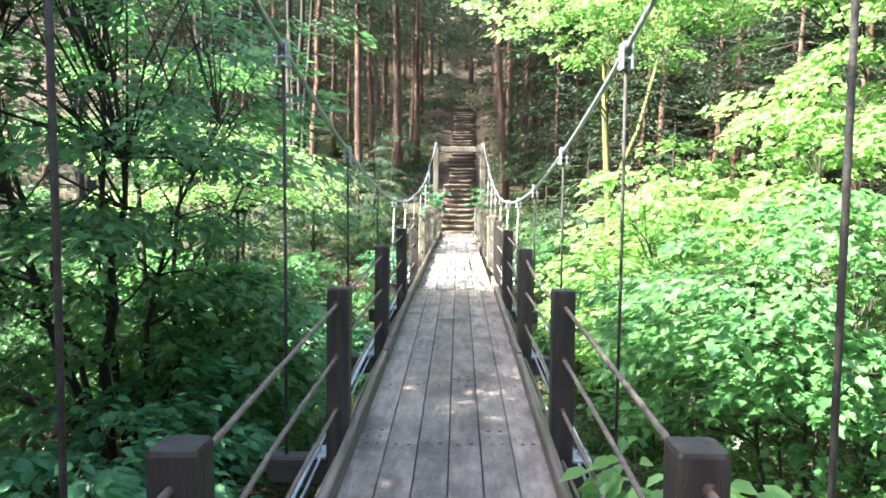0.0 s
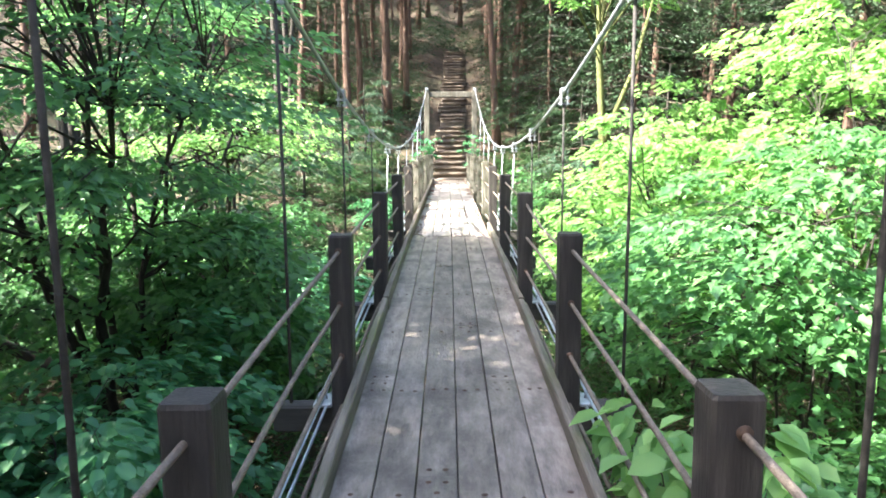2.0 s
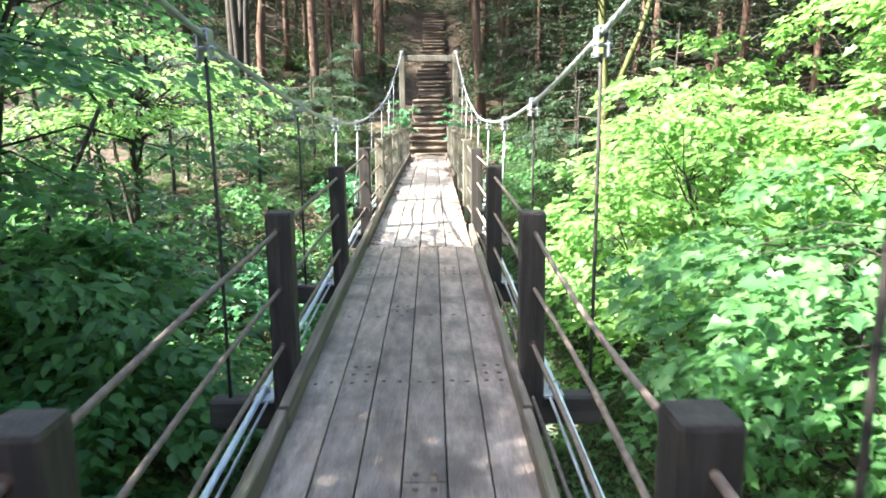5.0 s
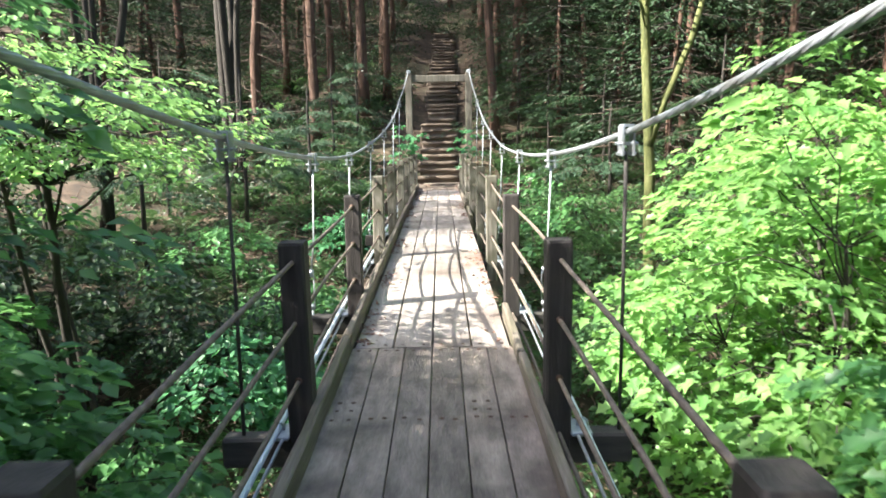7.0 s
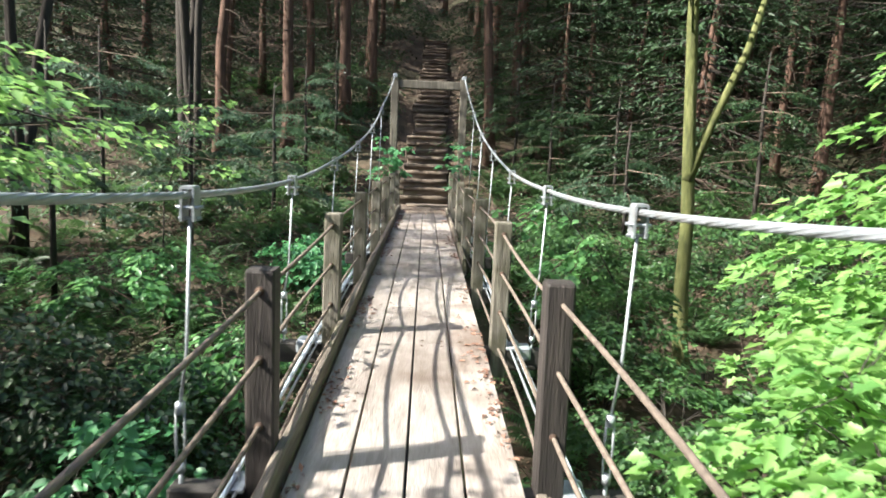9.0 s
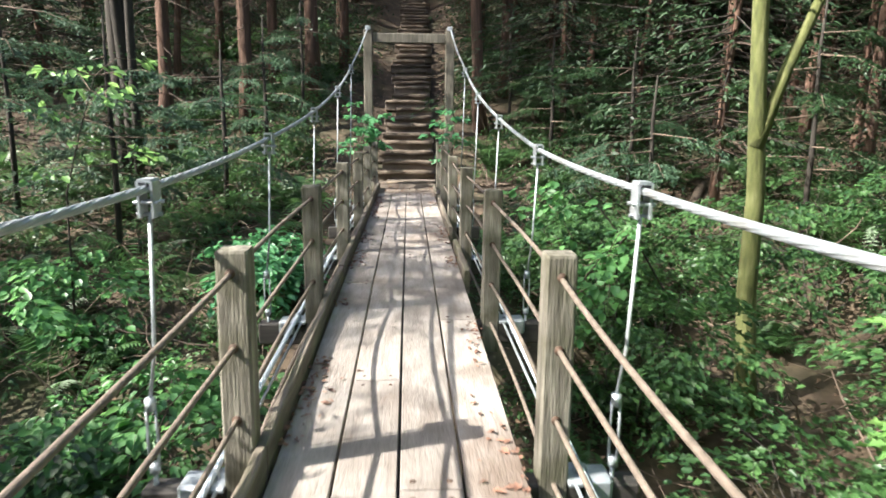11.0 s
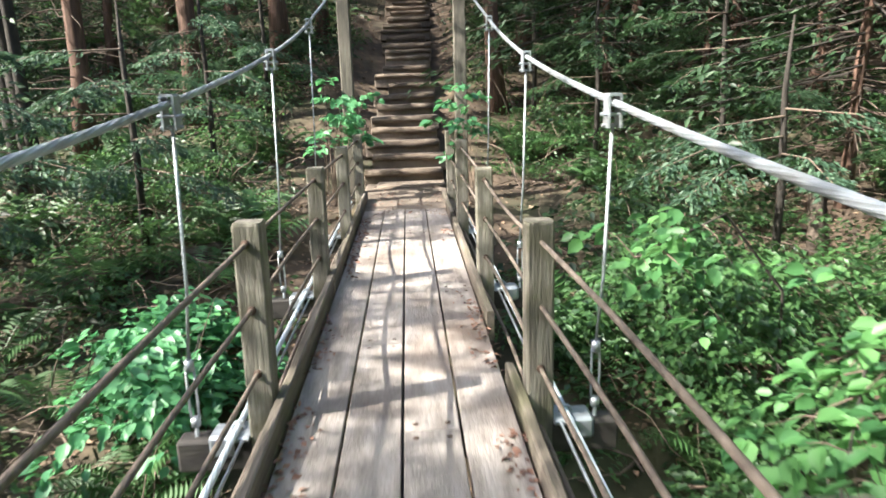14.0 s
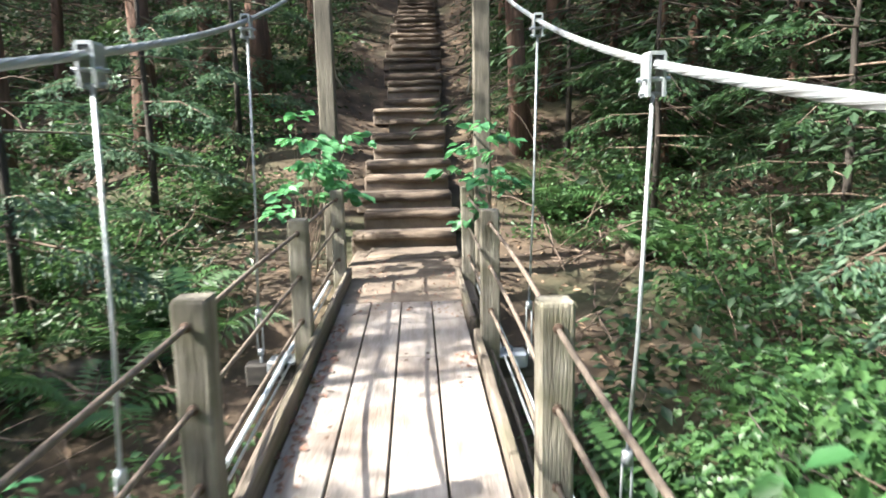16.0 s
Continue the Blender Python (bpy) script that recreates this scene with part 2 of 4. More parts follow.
def sprays(tips, ways, leaves, length, size, droop=0.25, width=0.5, tilt=0.35, gen=rng):
    """Flat fans of leaves at branch ends. Returns centres, heads, normals, sizes."""
    tips, ways = np.asarray(tips, float), np.asarray(ways, float)
    m = len(tips)
    w = ways / (np.linalg.norm(ways, axis=1, keepdims=True) + 1e-9)
    across = np.cross(w, np.array([0, 0, 1.0]))
    across /= np.linalg.norm(across, axis=1, keepdims=True) + 1e-9
    a = gen.uniform(-0.5, 1.0, (m, leaves, 1)) * length
    b = gen.normal(0, width * 0.5, (m, leaves, 1)) * length * (1.15 - 0.6 * np.abs(a / length))
    z = gen.normal(0, 0.10 * length, (m, leaves, 1)) - droop * (np.maximum(a, 0) ** 2 + b * b) / length
    up = np.array([0, 0, 1.0])
    c = tips[:, None] + a * w[:, None] + b * across[:, None] + z * up
    h = w[:, None] * 0.8 + across[:, None] * np.sign(b) * gen.uniform(0.2, 1.1, b.shape) + up * gen.normal(-0.30, 0.25, b.shape)
    n = up + gen.normal(0, tilt, (m, leaves, 3))
    s = size * gen.uniform(0.6, 1.2, (m, leaves))
    return c.reshape(-1, 3), h.reshape(-1, 3), n.reshape(-1, 3), s.reshape(-1)


def wander(p, d, length, steps, bend, gen, rise=0.0):
    """A crooked line from p along d."""
    pts, d = [Vector(p)], Vector(d).normalized()
    for i in range(steps):
        d = (d + Vector(gen.normal(0, bend, 3)) + Vector((0, 0, rise))).normalized()
        pts.append(pts[-1] + d * (length / steps))
    return pts


# ---- the plan ----
SPACING, FIRST = 2.1, 1.592
STATIONS = [FIRST + SPACING * k for k in range(-2, 10)]      # the last stands by the far landing
DECK_Y = [-3.0, -0.5, 1.59, 3.69, 5.79, 7.89, 9.99, 12.09, 14.19, 16.29, 18.39, 20.5, 24.5]
DECK_Z = [-0.26, -0.13, -0.02, 0.085, 0.17, 0.24, 0.295, 0.332, 0.357, 0.37, 0.37, 0.38, 0.38]
CABLE_Y = [-4.6, -2.6, -0.5, 1.59, 3.69, 5.79, 7.89, 9.99, 12.09, 14.19, 16.29, 18.39, 20.5, 23.4]
CABLE_DROP_RIGHT = [0, 0, 0, 0, 0, 0, 0, 0, 0.0, 0.06, 0.05, 0.06, 0.02, 0.0]
CABLE_Z = [4.7, 3.95, 3.3, 2.73, 2.23, 1.85, 1.59, 1.455, 1.43, 1.55, 1.75, 2.05, 2.47, 3.42]
STEP_Y, STEP_Z, RISE, RUN, STEPS = 24.25, 0.38, 0.20, 0.53, 34


def deck_z(y):
    return float(np.interp(y, DECK_Y, DECK_Z))


def cable_x(side, y):
    return float(np.interp(y, [12.0, 18.4, 21.0, 23.4], [-0.905, -0.85, -0.85, -0.76] if side < 0 else [0.915, 0.925, 0.92, 0.86]))


def cable_z(y, side=-1):
    i = max(1, min(len(CABLE_Y) - 3, int(np.searchsorted(CABLE_Y, y)) - 1))
    ys, zs = CABLE_Y[i - 1:i + 3], CABLE_Z[i - 1:i + 3]
    out = 0.0
    for a in range(len(ys)):
        term = zs[a]
        for b in range(len(ys)):
            if a != b:
                term *= (y - ys[b]) / (ys[a] - ys[b])
        out += term
    return out - (float(np.interp(y, CABLE_Y, CABLE_DROP_RIGHT)) if side > 0 else 0.0)


def stair_x(y):
    return 0.02 * (y - 24.0)


def ground_z(x, y):
    """The gully under the bridge, its banks and the wooded slopes round it."""
    bank = np.interp(y, [-60, -12, -4.0, -1.5, 3.0, 6.0, 12.0, 16.0, 20.0, 22.6, 24.2, 100.0],
                     [8.0, 1.2, -0.4, -0.75, -1.7, -2.2, -2.4, -1.5, -0.55, 0.15, 0.33, 30.0])
    side = 0.05 * max(0.0, abs(x) - 5.0) ** 1.35 if y > 20 else 0.10 * max(0.0, abs(x) - 5.0) ** 1.35
    rough = 0.35 * noise.noise((x * 0.22, y * 0.22, 1.0)) + 0.12 * noise.noise((x * 0.9, y * 0.9, 4.0))
    clear = min(1.0, abs(x - (stair_x(y) if y > 22 else 0)) / 2.2)
    z = bank + min(side, 14.0) + rough * clear
    if 22.5 < y:
        flat = 1 - min(1.0, max(0.0, abs(x - stair_x(y)) - 0.65) / 0.8)
        step_line = STEP_Z + max(0.0, (y - STEP_Y)) * RISE / RUN - 0.16 if y > 24.2 else 0.30
        z = z * (1 - flat) + step_line * flat
    elif abs(x) < 1.2 and y > -2.0:
        z = min(z, deck_z(y) - 0.5) if y < 22.2 else min(z, deck_z(y) - 0.12)
    elif abs(x) < 1.2:
        z = min(z, deck_z(-2.5) - 0.05) if y > -4.5 else z
    return z


# ---- ground ----
def axis(a, b, fine_a, fine_b, fine, coarse):
    return np.concatenate([np.arange(a, fine_a, coarse), np.arange(fine_a, fine_b, fine), np.arange(fine_b, b + 0.1, coarse)])


gx, gy = axis(-90, 90, -12, 12, 0.3, 3.0), axis(-60, 100, -6, 40, 0.3, 3.0)
gv = [(x, y, ground_z(x, y)) for y in gy for x in gx]
nx = len(gx)
gf = [(j * nx + i, j * nx + i + 1, (j + 1) * nx + i + 1, (j + 1) * nx + i) for j in range(len(gy) - 1) for i in range(nx - 1)]
ground = tagged(new("ground", mesh("ground", gv, gf, MAT_SOIL, True)), "brown forest soil with moss and leaf litter in a gully", "ground", kind="structure")


# ---- log stairs up the far bank ----
def build_stairs():
    stairs = tagged(new("log_stairs"), "steep stairs of round logs and trodden earth climbing the wooded bank", "stairs", kind="structure")
    stairs.location = (0, STEP_Y, STEP_Z)
    gen = np.random.default_rng(3)
    for k in range(-1, STEPS):
        y, z = k * RUN, max(0.05, (k + 1) * RISE)
        cx, w = stair_x(STEP_Y + y) + gen.normal(0, 0.05), 0.54 + gen.uniform(-0.07, 0.09)
        r = 0.056 + gen.uniform(-0.012, 0.015)
        zz = z - r + gen.normal(0, 0.012)
        skew = gen.normal(0, 0.035)
        pts = [(cx + w * u, y + skew * u + gen.normal(0, 0.006), zz + gen.normal(0, 0.008)) for u in (-1, -0.6, -0.2, 0.2, 0.6, 1)]
        part("step_log", mesh("step_log", *tube(pts, [r * gen.uniform(0.92, 1.06) for _ in pts], 10), MAT_LOG, True), stairs)
        v, f = box(cx - w - 0.02, cx + w + 0.02, y + 0.02, y + RUN + 0.03, z - RISE - 0.08, z - 0.022, 0.02)
        part("tread", mesh("tread", v, f, MAT_PATH), stairs, "trodden brown earth tread")
    return stairs


build_stairs()
v, f = box(-0.62, 0.66, 21.72, 24.3, -0.45, 0.372, 0.03)
tagged(new("landing", mesh("landing", v, f, MAT_PATH)), "trodden earth landing between bridge deck and log stairs", "path", kind="structure")


# ---- the bridge ----
def deck_board(x, w, y0, y1, mat, lift):
    ys = sorted({y0, y1, *[s for s in DECK_Y if y0 < s < y1]})
    th = 0.045
    secs = [((x, y, deck_z(y) + lift), (1, 0, 0), (0, 0, 1)) for y in ys]
    return mesh("plank", *bar([(u, q) for u, q in reversed(chamfered(w, th, 0.004))], secs), mat)


def build_deck():
    deck = tagged(new("bridge_deck"), "narrow footbridge deck of long weathered boards, darker at one end", "deck", kind="structure")
    gen = np.random.default_rng(11)
    change, end, start = 8.95, 21.7, -3.0
    wide = 1.03 / 6
    nails = []
    for i in range(6):
        x = -0.515 + wide * (i + 0.5)
        y = start - (0, 2.1, 1.05, 3.15)[i % 4] + 2.64
        cuts = [start]
        while y < change - 0.4:
            if y > start + 0.3:
                cuts.append(y)
            y += 4.2
        cuts.append(change)
        for a, b in zip(cuts, cuts[1:]):
            part("plank", deck_board(x, wide - 0.005, a + 0.002, b - 0.002, MAT_DECK_DARK, gen.normal(0, 0.0015)), deck)
            for e in (a + 0.05, b - 0.05):
                nails += [(x - 0.035, e), (x + 0.035, e)]
        for s in STATIONS:
            if s < change:
                nails += [(x - 0.035 + gen.normal(0, 0.006), s + gen.normal(0, 0.01)), (x + 0.035, s + gen.normal(0, 0.01))]
                nails += [(x + 0.02 * (i % 2), s - 1.05 + gen.normal(0, 0.01))]
    wide = 0.25
    for i in range(4):
        x = -0.5 + wide * (i + 0.5)
        y = change + (1.9, 4.0, 2.95, 5.05)[i]
        cuts = [change]
        while y < end - 0.5:
            cuts.append(y)
            y += 4.2
        cuts.append(end)
        for a, b in zip(cuts, cuts[1:]):
            part("plank", deck_board(x, wide - 0.012, a + 0.004, b - 0.004, MAT_DECK_PALE, gen.normal(0, 0.003)), deck)
            for e in (a + 0.06, b - 0.06):
                nails += [(x - 0.07, e), (x + 0.07, e)]
    bits = []
    for x, y in nails:
        z = deck_z(y) + 0.001
        r = 0.015
        ring = [(x + r * math.cos(q * 1.047), y + r * math.sin(q * 1.047), z) for q in range(6)] + [(x, y, z + 0.005)]
        bits.append(([Vector(p) for p in ring], [(q, (q + 1) % 6, 6) for q in range(6)]))
    tagged(part("nail_heads", mesh("nail_heads", *join(bits), MAT_NAIL), deck), "rusty nail heads", kind="stuff")
    return deck


build_deck()


def build_kerb(side, y0, y1, mat, label):
    """An edge board beside the deck, as one length with slightly worn top."""
    ys = np.arange(y0, y1 + 0.01, (y1 - y0) / max(2, round((y1 - y0) / 0.35)))
    gen = np.random.default_rng(int(1000 + y0 * 10 + side * 3) % 9973)
    secs = [((side * 0.531 + gen.normal(0, 0.002), y, deck_z(y) + (0.11 if side < 0 else 0.085) + gen.normal(0, 0.004)), (1, 0, 0), (0, 0, 1)) for y in ys]
    ob = new("kerb_board", mesh("kerb_board", *bar([(u, q) for u, q in reversed(chamfered(0.045, 0.19, 0.007))], secs), mat))
    return tagged(ob, label, "edge board", "edge boards of the deck")


KERB_CUTS = [-3.0, 1.1, 5.3, 8.9, 12.05, 15.2, 18.3, 22.7]
for a, b in zip(KERB_CUTS, KERB_CUTS[1:]):
    build_kerb(-1, a + 0.01, b - 0.01, MAT_KERB, "mossy weathered timber edge board along the deck")
for a, b in ((-3.0, 1.1), (1.12, 5.3), (5.32, 8.6), (8.62, 9.7), (15.1, 16.6), (17.4, 20.6), (20.9, 22.7)):
    build_kerb(1, a, b, MAT_KERB, "weathered timber edge board along the deck, broken short" if b - a < 2 else "weathered timber edge board along the deck")


def build_post(side, y, pale, top):
    """A square railing post with a bevelled head, its foot bolted to the cross beam."""
    gen = np.random.default_rng(int(y * 50) + 905 + side)
    post = new("railing_post")
    post.location = (side * 0.612, y, deck_z(y))
    x = 0.06
    ring = chamfered(2 * x, 2 * x, 0.009)
    zs = [-0.28, 0.0, 0.3, 0.6, top - 0.012, top]
    secs = []
    lean = gen.normal(0, 0.006, 2)
    for i, z in enumerate(zs):
        s = 0.93 if i == len(zs) - 1 else 1.0
        secs.append(((lean[0] * z, x * s + lean[1] * z, z), (s, 0, 0), (0, s, 0)))
    body = mesh("post_body", *bar(ring, secs), MAT_POST_PALE if pale else MAT_POST_DARK)
    part("post_body", body, post)
    for drop in (0.085, 0.37, 0.655):
        ringv, ringf = tube([(0, -0.064, top - drop), (0, -0.055, top - drop)], 0.019, 10)
        part("rope_hole", mesh("rope_hole", ringv, ringf, MAT_NAIL, True), post, "dark drilled rope hole")
    tagged(post, "pale weathered square timber railing post beside the deck" if pale else "dark stained square timber railing post beside the deck",
           "post", "railing posts of the footbridge")
    return post


TOP_L = dict(zip(range(2, 12), [0.865, 0.865, 0.872, 0.875, 0.872, 0.878, 0.883, 0.89, 0.892, 0.872]))
TOP_R = dict(zip(range(2, 12), [0.877, 0.867, 0.863, 0.868, 0.861, 0.86, 0.86, 0.851, 0.849, 0.905]))
PALE_FROM = 10.5
for k, y in enumerate(STATIONS):
    build_post(-1, y, y > PALE_FROM, TOP_L.get(k, 0.87))
    build_post(1, y, y > PALE_FROM, TOP_R.get(k, 0.87))
for x in (-0.60, 0.63):
    p = build_post(1 if x > 0 else -1, 22.55, True, 0.88)
    p.location.x = x


def build_rope(side, drop):
    """A railing rope threaded through all the posts, sagging a little between them."""
    gen = np.random.default_rng(int(drop * 1000) + 2 + side)
    tops = TOP_L if side < 0 else TOP_R
    pts = []
    ys = STATIONS
    for i in range(len(ys) - 1):
        z0 = deck_z(ys[i]) + tops.get(i, 0.87) - drop
        z1 = deck_z(ys[i + 1]) + tops.get(i + 1, 0.87) - drop
        sag = gen.uniform(0.01, 0.045) + (0.06 if side > 0 and drop < 0.1 and i % 3 == 0 else 0.0)
        for q in range(8):
            u = q / 8
            pts.append((side * (0.612 + 0.03 * math.sin(math.pi * u)), ys[i] + SPACING * u, z0 + (z1 - z0) * u - sag * 4 * u * (1 - u)))
    pts.append((side * 0.612, ys[-1], z1))
    pts.append((side * 0.63, 22.6, deck_z(22.6) + 0.87 - drop))
    ob = new("railing_rope", mesh("railing_rope", *tube(pts, 0.0108, 8), MAT_ROPE, True))
    return tagged(ob, "weathered brown rope threaded through the railing posts", "rope", "railing ropes of the footbridge")


for side in (-1, 1):
    for drop in (0.085, 0.37, 0.655, 0.925):
        build_rope(side, drop)


def twisted(points, radius, strands=6, turn=2 * math.pi / 0.7, per=3):
    """A wire rope: one surface whose lobes, one a strand, wind round its axis."""
    pts = [Vector(p) for p in points]
    n = strands * per
    vs, fs, run = [], [], 0.0
    for i, p in enumerate(pts):
        if i:
            run += (p - pts[i - 1]).length
        d = (pts[min(i + 1, len(pts) - 1)] - pts[max(i - 1, 0)]).normalized()
        side = d.cross(Vector((0, 0, 1))).normalized()
        up = side.cross(d)
        for k in range(n):
            r = radius * (0.88 if k % 3 == 0 else 1.0)
            w = 2 * math.pi * k / n + run * turn
            vs.append(p + side * (r * math.cos(w)) + up * (r * math.sin(w)))
    for i in range(len(pts) - 1):
        for k in range(n):
            k2 = (k + 1) % n
            fs.append((i * n + k, i * n + k2, (i + 1) * n + k2, (i + 1) * n + k))
    return vs, fs


def build_cable(side):
    pts = [(cable_x(side, y), y, cable_z(y, side)) for y in np.arange(-4.6, 23.45, 0.035)]
    pts += [(side * 1.0, 26.5, 2.6), (side * 1.2, 30.0, ground_z(side * 1.2, 30.0) - 0.1)]
    ob = new("suspension_cable", mesh("suspension_cable", *twisted(pts, 0.0152), MAT_STEEL))
    return tagged(ob, "thick twisted galvanised steel suspension cable carrying the footbridge", "cable", "suspension cables")


for side in (-1, 1):
    build_cable(side)


def build_hanger(side, y):
    """A clamp on the cable, a hanger rod and a turnbuckle at its foot."""
    zc, zb = cable_z(y, side), deck_z(y) - 0.16
    h = new("cable_hanger")
    h.location = (cable_x(side, y), y, zb)
    top = zc - zb
    foot = -0.05 if y > 9 else 0.0
    fold = [(-0.029, -0.105), (-0.029, 0.026), (-0.022, 0.036), (0.022, 0.036), (0.029, 0.026), (0.029, -0.105), (0.020, -0.105), (0.020, 0.024), (-0.020, 0.024), (-0.020, -0.105)]
    body = part("clamp", mesh("clamp", *bar(fold, [((0, yy, top), (1, 0, 0), (0, 0, 1)) for yy in (0.04, -0.04)]), MAT_STEEL), h, "folded steel cable clamp")
    for yy, zz in ((-0.025, -0.05), (0.025, -0.05), (0.0, -0.095)):
        part("bolt", mesh("bolt", *tube([(-0.045, yy, top + zz), (0.045, yy, top + zz)], 0.008, 6), MAT_STEEL), body)
    # rods before y = 9 take the black beam colour to stand for shade
    part("rod", mesh("rod", *tube([(0, 0, top - 0.09), (foot * 0.5 + 0.003, 0.003, top * 0.5), (foot, 0, 0.44 if y > 9 else 0.0)], 0.009 if y < 9 else 0.0075, 8),
                     MAT_BEAM if y < 9 else MAT_STEEL, True), h, "hanger rod coloured dark for the shade" if y < 9 else "galvanised hanger rod")
    if y > 9:
        frame_bits = [tube([(foot + sx * 0.017, 0, 0.16), (foot + sx * 0.019, 0, 0.3), (foot + sx * 0.017, 0, 0.42)], 0.006, 6) for sx in (-1, 1)]
        frame_bits += [tube([(foot, 0, a), (foot, 0, b)], 0.021, 8) for a, b in ((0.14, 0.18), (0.40, 0.45))]
        part("turnbuckle", mesh("turnbuckle", *join(frame_bits), MAT_STEEL, True), h, "steel turnbuckle")
        part("lower_rod", mesh("lower_rod", *tube([(foot, 0, 0.0), (foot, 0, 0.15)], 0.010, 8), MAT_STEEL, True), h)
    return tagged(h, "steel cable clamp with long hanger rod down to a cross beam", "hanger", "hangers of the footbridge")


def build_beam(y):
    z = deck_z(y)
    b = new("cross_beam")
    b.location = (0, y, z - 0.13)
    part("beam_body", mesh("beam_body", *box(-1.0, 0.97, -0.055, 0.055, -0.09, 0.06, 0.012), MAT_BEAM), b)
    for sx in (-1, 1):
        part("bracket", mesh("bracket", *box(sx * 0.72 - 0.05, sx * 0.72 + 0.05, -0.085, 0.085, 0.062, 0.082, 0.004), MAT_STEEL), b, "steel bracket plate")
        if y > 11:
            part("end_cap", mesh("end_cap", *box(sx * 0.80 - 0.055, sx * 0.80 + 0.055, -0.07, 0.07, -0.02, 0.085, 0.015), MAT_STEEL), b, "pale galvanised end fitting")
    return tagged(b, "black timber cross beam under the footbridge deck", "beam", "cross beams under the deck")


for y in STATIONS:
    build_beam(y)
    for side in (-1, 1):
        build_hanger(side, y)

for side in (-1, 1):
    ys = np.linspace(-3, 22.7, 700)
    stay = new("stay_cable", mesh("stay_cable", *twisted([(side * 0.735, y, deck_z(y) - 0.035) for y in ys], 0.0155, 6, 2 * math.pi / 0.55), MAT_PIPE))
    tagged(stay, "twisted pale blue-grey steel stay cable along the deck edge", "cable", "stays along the deck")
    wire = new("stay_wire", mesh("stay_wire", *tube([(side * 0.70, y, deck_z(y) - 0.06) for y in ys[::12]], 0.008, 8), MAT_STEEL, True))
    tagged(wire, "thin steel stay wire along the deck edge", "wire", "stays along the deck")


def build_shackle(side, y):
    """A U-bolt that ties the stay cable to the cross beam."""
    ob = new("cable_grip")
    ob.location = (side * 0.735, y, deck_z(y) - 0.035)
    loop = [(0.026 * math.cos(q * math.pi / 6), 0, 0.026 * math.sin(q * math.pi / 6)) for q in range(7)]
    part("u_bolt", mesh("u_bolt", *tube([(0.026, 0, -0.045)] + loop + [(-0.026, 0, -0.045)], 0.006, 6), MAT_STEEL, True), ob)
    for sx in (-1, 1):
        part("nut", mesh("nut", *tube([(sx * 0.026, 0, -0.030), (sx * 0.026, 0, -0.016)], 0.011, 6), MAT_STEEL), ob)
    return tagged(ob, "small steel U-bolt gripping the stay cable on a cross beam", "cable grip", "cable grips along the deck")


for y in STATIONS:
    for side in (-1, 1):
        build_shackle(side, y)
# added dark strips, the middle one extra wide, that block light through board gaps
for sx, wide in ((-0.36, 0.09), (0.04, 0.40), (0.42, 0.09)):
    ys = np.linspace(-3, 22.6, 14)
    ob = new("deck_joist", mesh("deck_joist", *bar([(u, q) for u, q in reversed(chamfered(wide, 0.02, 0.004))], [((sx, y, deck_z(y) - 0.046), (1, 0, 0), (0, 0, 1)) for y in ys]), MAT_BEAM))
    tagged(ob, "dark joist added under the deck boards to darken their gaps", "joist", "joists under the deck")


def build_tower(y, base, top, label):
    t = tagged(new("bridge_tower"), label, "tower")
    t.location = (0.05, y, base)
    h = top - base
    for sx in (-1, 1):
        ring = chamfered(0.17, 0.17, 0.012)
        secs = [((sx * 0.80, 0.085, z), (1, 0, 0), (0, 1, 0)) for z in (-0.6, 0.5, h * 0.6, h)]
        post = part("tower_post", mesh("tower_post", *bar(ring, secs), MAT_TOWER), t)
        part("saddle", mesh("saddle", *box(sx * 0.8 - 0.05, sx * 0.8 + 0.05, -0.1, 0.1, h - 0.01, h + 0.07, 0.01), MAT_STEEL), post, "steel cable saddle")
    part("lintel", mesh("lintel", *box(-0.715, 0.715, -0.06, 0.06, h - 0.24, h - 0.06, 0.012), MAT_TOWER), t)
    return t


build_tower(23.4, 0.25, 3.38, "tall weathered timber portal carrying the suspension cables")
build_tower(-4.6, -0.6, 4.66, "tall weathered timber portal carrying the suspension cables at the start")
v, f = box(-1.3, 1.3, -6.5, -2.95, -0.9, -0.27, 0.05)
tagged(new("abutment", mesh("abutment", v, f, MAT_PATH)), "trodden earth bridge head", "path", kind="structure")


